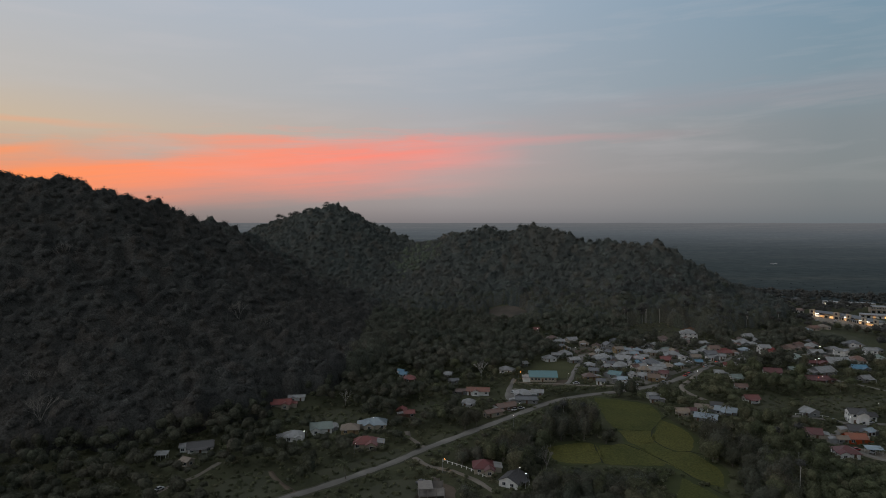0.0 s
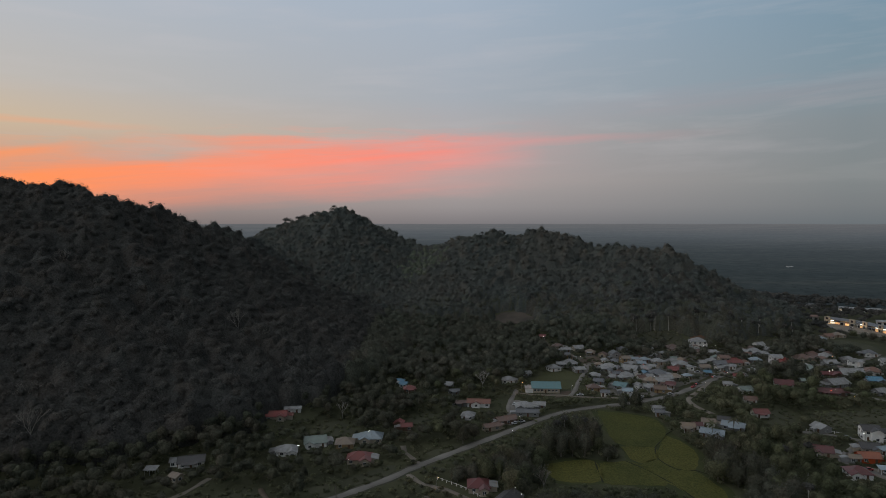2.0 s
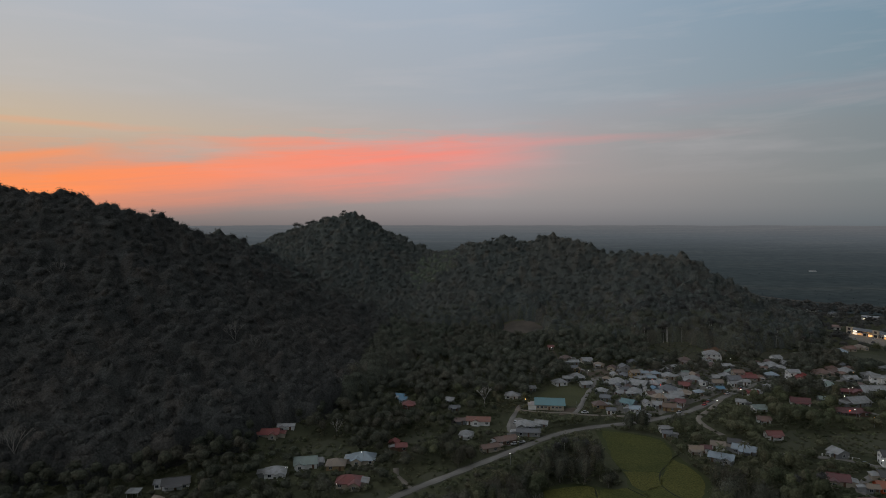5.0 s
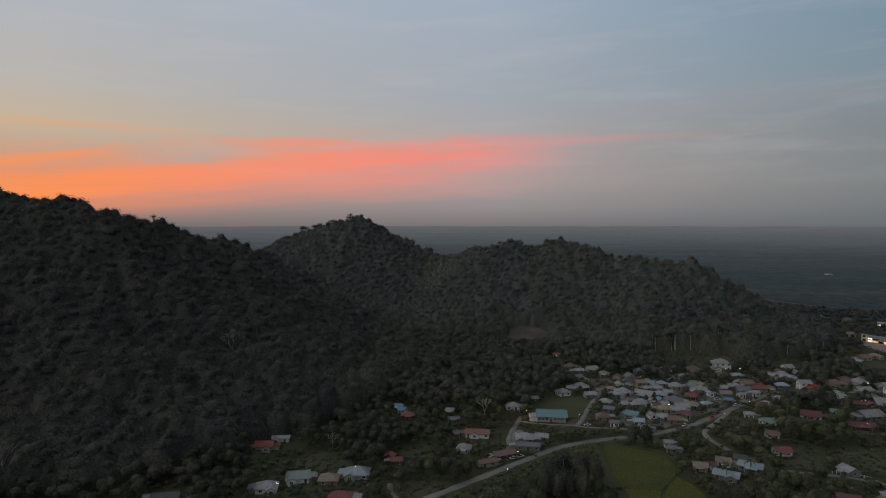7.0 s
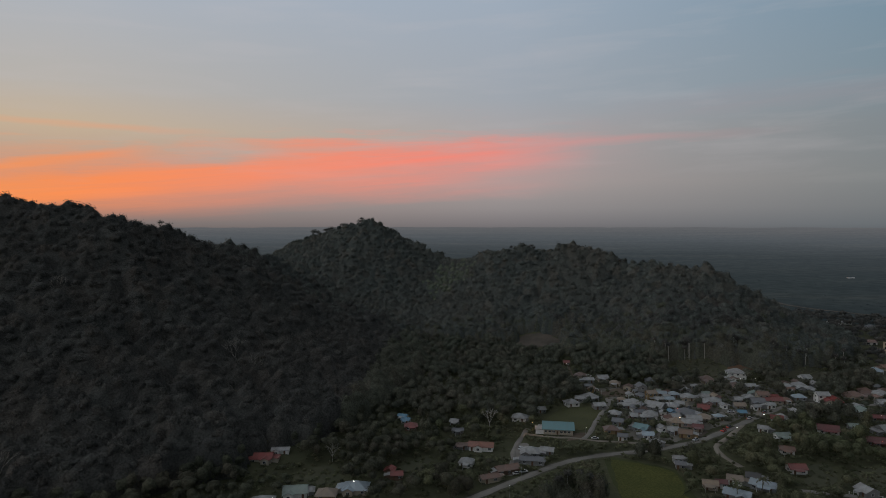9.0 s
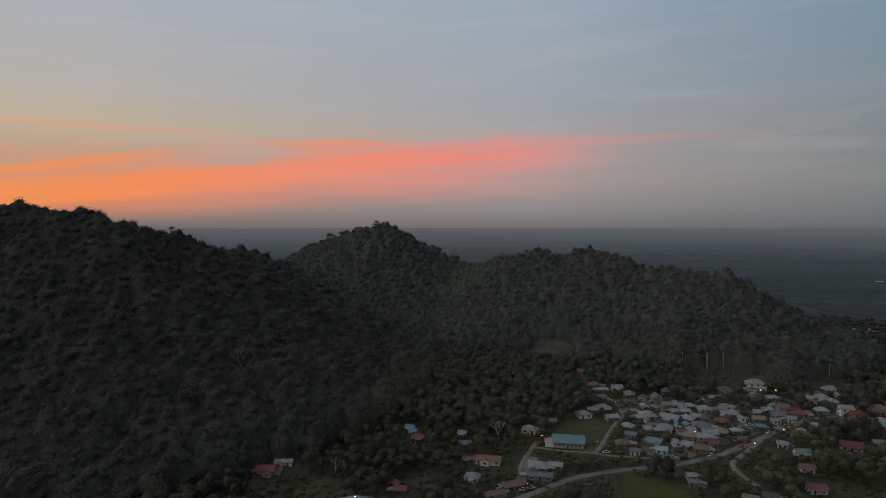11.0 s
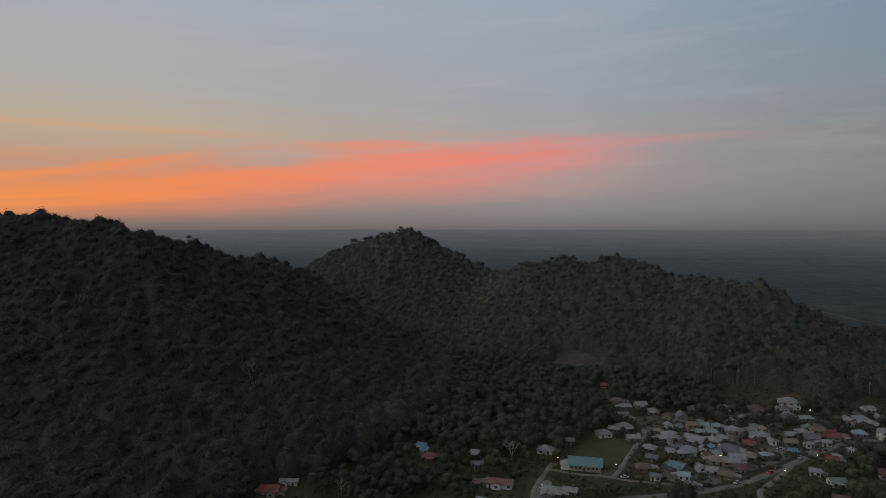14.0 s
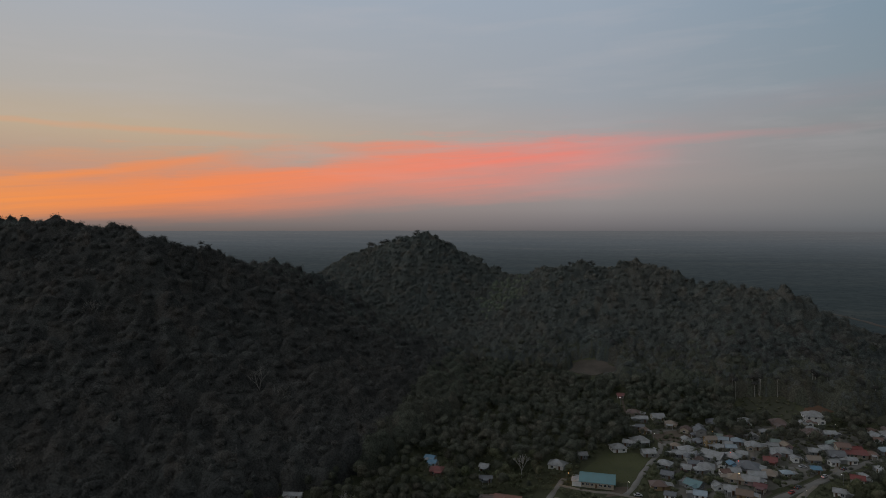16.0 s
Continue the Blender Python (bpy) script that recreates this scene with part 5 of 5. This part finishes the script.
def scatter(name, spots, templates, mat, label, category, deep=0.8):
    """Many trees in one mesh of stuff: spots are x, y, width, height."""
    spots = np.array(spots)
    z = land(spots[:, 0], spots[:, 1])
    vs, fs, base = [], [], 0
    for (x, y, w, h), g in zip(spots, z):
        tv, tf = templates[rng.integers(len(templates))]
        a, k = rng.uniform(0, 6.28), rng.uniform(0.85, 1.1) * min(1.7, max(0.55, deep * h / w))
        c, s = math.cos(a) * w, math.sin(a) * w
        v = np.empty_like(tv)
        v[:, 0], v[:, 1], v[:, 2] = x + tv[:, 0] * c - tv[:, 1] * s, y + tv[:, 0] * s + tv[:, 1] * c, g + h - (0.95 - tv[:, 2]) * w * k
        vs.append(v), fs.append(tf + base)
        base += len(v)
    return tagged(new(name, mesh_of(name, np.concatenate(vs), np.concatenate(fs), [mat], smooth=True)), label, category, kind="stuff")


PADDIES = [np.array(q, float) for n, q in BUND]
PITCH = np.array([(70.5, 464.5), (83, 463), (95.4, 460.5), (88.5, 440), (81, 419.5), (70, 421), (57.5, 428), (60, 438)], float)
SHOWN += [(-82, 359.6, 6, 0.0, 0.2), (-88.7, 350.4, 6, 0.0, 0.2), (414.6, 829, 10, 0.0, 0.1), (428, 836, 10, 0.0, 0.1), (83.9, 580, 6, 0.0, 0.28), (85, 566, 4, 0.0, 0.28), (21, 383.5, 8, 0.0, 0.28), (43.4, 267.4, 3.5, 2.5, 0.5), (24.7, 414, 3, 2.5, 0.5), (-54.3, 358, 2.5, 3, 0.5), (-133, 421.5, 3, 6, 1.5), (-185, 294, 3, 6, 1.5)]
SHOWN_AT = np.array(SHOWN)
OPEN_SIDE = (30.0, 35.0)
GROVES = [(64, 325, 24, 21), (143, 300, 24, 40), (180, 375, 18, 40), (225, 425, 25, 30)]


def room(x, y):
    """The tallest growth that the plots, verges and fields leave at each x, y: low on their southern side, none on them."""
    x, y = np.asarray(x, float), np.asarray(y, float)
    best = np.full(x.shape, 40.0)
    dense = np.zeros(x.shape, bool)
    for gx, gy, rx, ry in GROVES:
        dense |= ((x - gx) / rx) ** 2 + ((y - gy) / ry) ** 2 < 1
    for sx, sy, r, low, rise in SHOWN_AT:
        dx, dy = sx - OPEN_SIDE[0], sy - OPEN_SIDE[1]
        n = math.hypot(dx, dy)
        ax, ay = (sx - x), (sy - y)
        along, across = (ax * dx + ay * dy) / n, np.abs(ax * dy - ay * dx) / n
        best = np.where(np.hypot(ax, ay) < r + 0.8, np.minimum(best, low), best)
        lane = rise == 0.27
        inner = (across < r + ((0.6 if sy > 440 else 1.8) if low < 0 else 1.4 if lane else 2.2)) & (along > 0) & (along < (24 if low < 0 and sy > 440 else 38))
        if lane:
            inner &= ~dense
        best = np.where(inner, np.minimum(best, (1.7 if low < 0 else (1.1 if lane else 0.9) + low) + np.maximum(along - r, 0) * (0.27 if low < 0 else 0.21 if lane else rise)), best)
    return best


def spread(x0, x1, y0, y1, step, jitter=0.47):
    gx, gy = np.meshgrid(np.arange(x0, x1, step), np.arange(y0, y1, step))
    gx, gy = gx.ravel(), gy.ravel()
    return gx + rng.uniform(-jitter, jitter, gx.shape) * step, gy + rng.uniform(-jitter, jitter, gy.shape) * step


def sized(x, y, wide, tall):
    k = rng.uniform(0.7, 1.35, x.shape)
    return np.stack([x, y, rng.uniform(*wide, x.shape) * k, rng.uniform(*tall, x.shape) * (0.55 + 0.45 * k)], 1)


CROWNS = [crown_template(150, size=(0.02, 0.046), rings=4, spokes=8) for k in range(16)]
FARTHER = [crown_template(58, size=(0.026, 0.056), rings=3, spokes=7) for k in range(14)]
GARDEN = [crown_template(136, size=(0.017, 0.042), rings=4, spokes=8) for k in range(14)]
SMALL = [crown_template(20, (2, 4), size=(0.05, 0.11), spread=0.3, rings=2, spokes=6) for k in range(8)]
MIDDLE = [crown_template(30, (3, 5), size=(0.04, 0.08), rings=2, spokes=6) for k in range(8)]
PLAIN = [crown_template(7, (2, 3), size=(0.08, 0.16), rings=2, spokes=5) for k in range(6)]

# rainforest on the hills: a closed understorey of domes, with the leafy crowns over it
x, y = spread(-720, 370, 230, 1000, 6.7)
free = room(x, y)
keep = (hills(x, y) > 4) & (free > 4) & (x > 110 - 1.09 * y) & (x < 0.72 * y + 15)
forest = sized(x[keep], y[keep], (7.0, 11.5), (11.2, 16.8))
forest[:, 3] = np.minimum(forest[:, 3], free[keep])
forest[:, 2] = np.minimum(forest[:, 2], forest[:, 3] * 1.1)


def understorey(spots, x0, x1, y0, y1, step):
    nx, ny = int((x1 - x0) / step), int((y1 - y0) / step)
    top = np.zeros((ny, nx))
    xs, ys = x0 + np.arange(nx) * step, y0 + np.arange(ny) * step
    for px, py, w, h in spots:
        r = w * 0.58
        i0, i1 = max(0, int((px - r - x0) / step)), min(nx, int((px + r - x0) / step) + 2)
        j0, j1 = max(0, int((py - r - y0) / step)), min(ny, int((py + r - y0) / step) + 2)
        if i1 > i0 and j1 > j0:
            d = ((xs[None, i0:i1] - px) ** 2 + (ys[j0:j1, None] - py) ** 2) / (r * r)
            dome = h * (0.42 + 0.38 * np.sqrt(np.clip(1 - d, 0, 1))) * (d < 1.3)
            top[j0:j1, i0:i1] = np.maximum(top[j0:j1, i0:i1], dome)
    gx, gy = np.meshgrid(xs, ys)
    top += rng.uniform(-0.8, 0.7, top.shape) * (top > 0.5)
    px, py = gx + rng.uniform(-0.4, 0.4, gx.shape) * step, gy + rng.uniform(-0.4, 0.4, gy.shape) * step
    v = np.stack([px, py, land(px, py) + top - 0.4 * (top < 0.5)], -1).reshape(-1, 3)
    i = (np.arange(ny - 1)[:, None] * nx + np.arange(nx - 1)).ravel()
    q = np.stack([i, i + 1, i + nx + 1, i + nx], 1)
    seen = (land(gx * 1.03, gy * 1.03) - land(gx, gy) > -7).ravel()
    q = q[(top.ravel()[q] > 0.5).any(1) & seen[q].any(1)]
    used, q2 = np.unique(q, return_inverse=True)
    mid = v[q].mean(1)
    # beyond roughly 640 m the canopy takes the haze-tinted leaf colour
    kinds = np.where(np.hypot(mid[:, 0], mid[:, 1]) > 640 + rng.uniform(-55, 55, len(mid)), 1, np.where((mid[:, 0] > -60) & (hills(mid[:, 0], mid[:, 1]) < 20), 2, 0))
    me = mesh_of("forest_understorey", v[used], q2.reshape(-1, 4), [LEAF, LEAF_HAZED, LEAF_MID], kinds)
    me.polygons.foreach_set("use_smooth", np.ones(len(me.polygons), dtype=bool))
    return tagged(new("forest_understorey", me), "closed dark canopy of the hill rainforest", "forest", kind="stuff")


understorey(forest, -700, 375, 225, 1005, 1.9)
fx, fy = forest[:, 0], forest[:, 1]
front = (land(fx * 1.03, fy * 1.03) - land(fx, fy) > -8) & (fx > -560)       # the slopes that face the valley
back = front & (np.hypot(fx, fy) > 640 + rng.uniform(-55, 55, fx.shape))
foot = front & ~back & (hills(fx, fy) < 8 + rng.uniform(0, 26, fx.shape)) & (fx > -60)
scatter("hill_forest", forest[foot], CROWNS, LEAF_MID, "mixed green woods along the foot of the hill", "forest", 0.76)
scatter("hill_forest", forest[front & ~back & ~foot], CROWNS, LEAF, "dense dark rainforest covering the hills", "forest", 0.74)
fresh = back & (((fx + 32) / 30) ** 2 + ((fy - 790) / 48) ** 2 < rng.uniform(0.6, 1.2, fx.shape))
scatter("hill_forest", forest[fresh], FARTHER, LEAF_FRESH, "lighter green young woods in the saddle", "forest", 0.74)
# far crowns have aerial haze mixed into their leaf colour
scatter("hill_forest", forest[back & ~fresh], FARTHER, LEAF_HAZED, "dense rainforest on the far slopes with haze in its leaf colour", "forest", 0.74)

# trees of the valley floor
x, y = spread(-330, 330, 190, 700, 5.6)
free = room(x, y)
thick = rough(x * 1.7 + 40, y * 1.7) * 0.5 + 0.9
keep = (hills(x, y) <= 4) & (free > 2.2) & ((y < 620) | (x < 262)) & (np.abs(x - 10) < 0.72 * y + 25) & (rng.uniform(0, 1, x.shape) < thick)
x, y, free = x[keep], y[keep], free[keep]
trees = sized(x, y, (6, 10), (7.5, 12.5))
for gx, gy, rx, ry in GROVES:
    trees[((x - gx) / rx) ** 2 + ((y - gy) / ry) ** 2 < 1, 3] *= 1.2
trees[:, 3] = np.minimum(trees[:, 3], free)
trees[:, 2] = np.minimum(trees[:, 2], trees[:, 3] * 1.15)
close = (np.hypot(trees[:, 0] - 60, (trees[:, 1] - 270) * 0.9) < 150) & (trees[:, 3] > 5)
order = np.argsort(np.hypot(trees[:, 0] - 60, trees[:, 1] - 260) + np.where(close, 0, 1e4))
single, rest = trees[order[:280]], trees[order[280:]]
single = np.vstack([single, [(111, 378, 10, 12.5), (128, 371, 8, 9.5), (104, 379, 8, 10), (130, 380, 8, 10), (361, 589, 9, 7.5), (366, 582, 8, 7), (369, 574, 10, 8), (374, 567, 8, 7), (378, 560, 9, 7.5), (357, 596, 7, 5.5), (384, 553, 10, 8)]])
near = rest[:, 1] < 430
shady = near & (rest[:, 0] < 15 + rng.uniform(-30, 30, len(rest)))
scatter("valley_trees", rest[shady], GARDEN, LEAF_SHADY, "dark trees round the gardens under the hill", "trees")
scatter("valley_trees", rest[near & ~shady], GARDEN, LEAF_LIGHT, "mixed garden and roadside trees on the valley floor", "trees")
scatter("valley_trees", rest[~near], CROWNS, LEAF_MID, "mixed garden trees between the village houses", "trees")

# low growth
x, y = spread(-200, 330, 195, 610, 3.9)
free = room(x, y)
keep = (hills(x, y) <= 8) & (free > 1.0) & (np.abs(x - 10) < 0.72 * y + 20) & (rng.uniform(0, 1, x.shape) < 0.75)
bush = sized(x[keep], y[keep], (2.6, 5.2), (1.8, 3.6))
bush[:, 3] = np.minimum(bush[:, 3], free[keep])
scatter("scrub", bush, SMALL, LEAF_LIGHT, "low scrub, banana clumps and hedges", "shrubs")

# small dark garden trees squeezed between the village houses
x, y = spread(88, 300, 436, 552, 4.6)
gap = np.min([np.hypot(x - a, y - b) - (w + d) / 4 for a, b, w, d in HOUSES], 0)
clear = np.ones(x.shape, bool)
for a, b, r, low, rise in SHOWN:
    if low >= 0:
        clear &= np.hypot(x - a, y - b) > r + 2.4
keep = (gap > 1.3) & clear & (hills(x, y) <= 8) & (rng.uniform(0, 1, x.shape) < 0.3)
yard = sized(x[keep], y[keep], (3.0, 5.0), (3.0, 5.4))
scatter("village_trees", yard, GARDEN, LEAF_MID, "small dark fruit trees between the village houses", "trees")

# rice and grass on the fields
x, y = spread(44, 128, 226, 380, 1.15)
blade = []
for px, py in zip(x, y):
    if any(inside(px, py, q) for q in PADDIES):
        blade.append((px, py))
for px, py in zip(*spread(60, 96, 418, 468, 1.6)):
    if inside(px, py, PITCH):
        blade.append((px, py))
blade = np.array(blade)
n = len(blade)
mid = np.concatenate([blade, (land(blade[:, 0], blade[:, 1]) + 0.12)[:, None]], 1)
turn = rng.uniform(0, 3.14, n)
side = np.stack([np.cos(turn), np.sin(turn), np.zeros(n)], 1) * rng.uniform(0.2, 0.5, (n, 1))
tip = np.stack([-np.sin(turn) * 0.5, np.cos(turn) * 0.5, rng.uniform(0.02, 0.09, n)], 1) * rng.choice((-1, 1), (n, 1)) * (1, 1, 1)
tip[:, 2] = np.abs(tip[:, 2])
v = np.stack([mid - side, mid + side, mid + side * 0.6 + tip, mid - side * 0.6 + tip], 1).reshape(-1, 3)
tagged(new("rice_and_grass", mesh_of("rice_and_grass", v, np.arange(4 * n).reshape(-1, 4), [PADDY])), "short yellow-green rice and grass tufts", "grass", kind="stuff")

# woods past the village and on the plain
x, y = spread(260, 900, 330, 960, 11)
free = room(x, y)
keep = (hills(x, y) <= 5) & (free > 5) & ((x > 330) | (y > 620)) & (np.hypot(x, y) < 945) & (rough(x * 0.9, y * 0.9) > -0.32)
far = sized(x[keep], y[keep], (9, 14), (7, 12))
far[:, 3] = np.minimum(far[:, 3], free[keep])
scatter("far_woods", far, MIDDLE, LEAF, "dark woods beyond the village", "woods")
x, y = spread(-900, 2300, 700, 2300, 25)
keep = (hills(x, y) <= 5) & (rough(x * 0.35, y * 0.35) > -0.3) & (np.abs(x) < y * 1.05) & (np.hypot(x, y) > 945)
for a, b in curve_points(FAR_ROAD, 10.0):
    keep &= (np.abs(x - a) > 16) | (y > b + 8) | (y < b - 60)
# these crowns glow with the same painted haze as the plain
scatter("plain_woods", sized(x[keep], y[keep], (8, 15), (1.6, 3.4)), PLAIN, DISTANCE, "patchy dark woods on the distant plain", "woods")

x, y = spread(250, 900, 300, 960, 9)
r = np.hypot(x, y)
keep = (r > 915) & (r < 985) & (hills(x, y) <= 5)
scatter("far_woods", sized(x[keep], y[keep], (9, 14), (7, 11)), MIDDLE, LEAF, "dark belt of trees at the edge of the plain", "woods")


def limb(bm, a, b, r0, r1, sides=6):
    a, b = Vector(a), Vector(b)
    turn = (b - a).to_track_quat("Z", "Y").to_matrix()
    rings = []
    for p, r in ((a, r0), (b, r1)):
        rings.append([bm.verts.new(p + turn @ Vector((math.cos(6.2832 * k / sides) * r, math.sin(6.2832 * k / sides) * r, 0))) for k in range(sides)])
    for k in range(sides):
        bm.faces.new((rings[0][k], rings[0][(k + 1) % sides], rings[1][(k + 1) % sides], rings[1][k]))


def trunk_mesh(pick, mat, base=0.28, spread_=0.28, limbs=6):
    """Trunk and limbs of a tree one unit high."""
    bm = bmesh.new()
    fork = pick.uniform(0.3, 0.45)
    bend = (pick.uniform(-0.03, 0.03), pick.uniform(-0.03, 0.03))
    limb(bm, (0, 0, -0.08), (bend[0], bend[1], fork), base * 0.1, base * 0.07, 8)
    limb(bm, (bend[0], bend[1], fork), (bend[0] * 2, bend[1] * 2, 0.75), base * 0.07, base * 0.025)
    for k in range(limbs):
        a = 6.2832 * k / limbs + pick.uniform(-0.4, 0.4)
        z = fork + pick.uniform(-0.02, 0.18)
        limb(bm, (bend[0], bend[1], z), (math.cos(a) * spread_, math.sin(a) * spread_, z + pick.uniform(0.15, 0.35)), base * 0.04, base * 0.015, 5)
    return plain_mesh("trunk", bm, mat)


pick = random.Random(5)
KINDS = []
for k in range(7):
    v, f = crown_template(620, (9, 14), size=(0.011, 0.028), rings=6, spokes=12)
    v[:, 2] = 1 - (0.98 - v[:, 2]) * 1.25
    KINDS.append((trunk_mesh(pick, BARK), mesh_of("crown", v, f, [(LEAF_SHADY, LEAF_LIGHT, LEAF_MID)[k % 3]], smooth=True)))
LOOKS = ("broad dark green tree with a rounded leafy crown", "dark green garden tree with a lumpy crown", "spreading olive-green tree among scrub")
for n, (x, y, w, h) in enumerate(single):
    top = tagged(new("tree"), LOOKS[n % 3], "tree", "valley trees")
    top.matrix_basis = pose(x, y, float(land(x, y)), 0, 0, pick.uniform(0, 360))
    t, c = KINDS[n % len(KINDS)]
    a, b = child("trunk", t, top, 0, 0, 0), child("crown", c, top, 0, 0, 0)
    a.scale, b.scale = (h, h, h), (w * 1.1, w * 1.1, h * 1.02)


# ---- bare and pale trees ----
def bare_tree(x, y, h, label, bark=None):
    top = tagged(new("bare_tree"), label, "tree", "bare trees")
    top.matrix_basis = pose(x, y, float(land(x, y)), 0, 0, (x * 91) % 360)
    own = random.Random(int(x * 3 + y))
    bm = bmesh.new()

    def grow(a, way, size, r, depth):
        b = a + way * size
        limb(bm, a, b, r, r * 0.6, 6 if depth > 2 else 4)
        if depth:
            for k in range(4 if depth > 2 else 3):
                n = (way + Vector((own.uniform(-1, 1), own.uniform(-1, 1), own.uniform(-0.1, 0.6))) * 0.68).normalized()
                grow(b, n, size * own.uniform(0.6, 0.85), r * 0.6, depth - 1)

    grow(Vector((0, 0, -0.5)), Vector((0.03, 0.02, 1)).normalized(), h * 0.38, h * 0.018, 4)
    part("trunk", bm, bark or GREY_BARK, top)


bare_tree(43.4, 267.4, 10, "bare grey-white tree with fanned twigs")
bare_tree(24.7, 414, 12, "bare grey tree standing behind a white house", PALE_BARK)
bare_tree(-54.3, 358, 9, "small bare silver-grey tree at the forest edge", PALE_BARK)
bare_tree(-133, 421.5, 17, "tall bare grey tree rising from the rainforest")
bare_tree(-185, 294, 18, "tall pale dead tree on the wooded slope")
bare_tree(-116.7, 418.3, 15.5, "pale thin-branched tree in the rainforest")
bare_tree(-201.4, 317, 16, "pale thin-branched tree in the rainforest")
bare_tree(-243, 413.7, 17, "pale dead tree high on the wooded slope")


def pole_tree(x, y, h):
    """A straight pale stem with a small high crown."""
    top = tagged(new("slim_tree"), "tall slim tree with a pale straight trunk", "tree", "slim trees")
    top.matrix_basis = pose(x, y, float(land(x, y)), 0, 0, (x * 53) % 360)
    bm = bmesh.new()
    limb(bm, (0, 0, -0.5), (0.2, 0.1, h * 0.9), 0.22, 0.1, 8)
    for k in range(5):
        a = k * 1.3
        limb(bm, (0.17, 0.08, h * (0.7 + 0.04 * k)), (math.cos(a) * 1.6, math.sin(a) * 1.6, h * (0.8 + 0.04 * k)), 0.07, 0.03, 5)
    part("trunk", bm, PALE_BARK, top)
    v, f = crown_template(110, (4, 7), size=(0.03, 0.06))
    c = new("crown", mesh_of("crown", v * (5.6, 5.6, 5.2) + (0.2, 0.1, h - 4.9), f, [LEAF]))
    c.parent = top


for x, y, h in ((157.8, 283, 17), (136.5, 243.5, 16), (150, 288, 14), (62, 330, 13), (58, 326, 12), (68, 333, 12), (72, 328, 13)):
    pole_tree(x, y, h)
own = random.Random(11)
for k in range(34):
    x = own.uniform(150, 300)
    pole_tree(x, own.uniform(574, 586) - max(0, x - 240) * 0.18, own.uniform(12, 18))


def palm(x, y, h):
    top = tagged(new("coconut_palm"), "coconut palm with a thin grey trunk and drooping fronds", "palm tree", "palms")
    top.matrix_basis = pose(x, y, float(land(x, y)), 0, 0, (x * 77) % 360)
    bm = bmesh.new()
    limb(bm, (0, 0, -0.3), (0.3, 0, h * 0.5), 0.2, 0.15, 8)
    limb(bm, (0.3, 0, h * 0.5), (0.7, 0.1, h), 0.15, 0.12, 8)
    part("trunk", bm, BARK, top)
    for k in range(14):
        child("frond", FROND, top, 0.7, 0.1, h, k * 360 / 14 + (k % 3) * 9).rotation_euler.y = radians(-34 + (k * 29) % 62)


def frond_mesh():
    bm = bmesh.new()
    for s in (-1, 1):
        for k in range(9):
            u, v = k / 9, (k + 0.8) / 9
            q = [(3.4 * a, b, -1.3 * a * a + 0.25 * a - abs(b) * 0.5) for a, b in ((u, 0), (v, 0), (v + 0.1, s * 0.55 * (1 - v * 0.6)), (u + 0.12, s * 0.6 * (1 - u * 0.6)))]
            bm.faces.new([bm.verts.new(p) for p in (q if s < 0 else q[::-1])])
    return plain_mesh("frond", bm, LEAF_LIGHT)


FROND = frond_mesh()
for x, y, h in ((137, 333, 8), (150, 340, 7.5), (193, 276, 8), (201, 352, 7), (160, 345, 8), (-40, 262, 7), (28, 300, 8), (175, 395, 8), (215, 300, 7), (120, 455, 8)):
    palm(x, y, h)


# ---- tall trees that stand out along the crests ----
def crest_tree(x, y, h, w, flat=0.5):
    top = tagged(new("emergent_tree"), "tall flat-crowned rainforest tree standing above the crest", "tree", "crest trees")
    top.matrix_basis = pose(x, y, float(land(x, y)), 0, 0, (x * 31) % 360)
    bm = bmesh.new()
    limb(bm, (0, 0, -1), (0.3, 0, h * 0.75), 0.4, 0.22, 8)
    for k in range(6):
        a = k * 1.05
        limb(bm, (0.3, 0, h * 0.72), (math.cos(a) * w * 0.32, math.sin(a) * w * 0.32, h * 0.92), 0.16, 0.06, 5)
    part("trunk", bm, BARK, top)
    v, f = crown_template(260, (7, 11), flat=flat, size=(0.014, 0.034), spread=0.42, skin=0.5, ruffle=0.9)
    v = (v - (0, 0, 0.7)) * (w, w, w * 0.8) + (0, 0, h - 0.1 * w)
    c = new("crown", mesh_of("crown", v, f, [LEAF]))
    c.parent = top


crest_tree(-237, 523, 16.5, 6.5, 1.0)
for k in range(14):
    u = own.uniform(0, 1)
    crest_tree(-232 + 118 * u, 905 - 20 * u + own.uniform(-6, 6), own.uniform(14.5, 17.5), own.uniform(8, 12), 0.55)
for k in range(10):
    u = own.uniform(0, 1)
    crest_tree(-330 + 90 * u, 491 + 18 * u + own.uniform(-4, 4), own.uniform(12, 15), own.uniform(7, 10), 0.85)
for k in range(14):
    u = own.uniform(0, 1)
    crest_tree(-10 + 230 * u, 835 - 140 * u + own.uniform(-6, 6), own.uniform(12.5, 15), own.uniform(6, 8.5), 1.0)
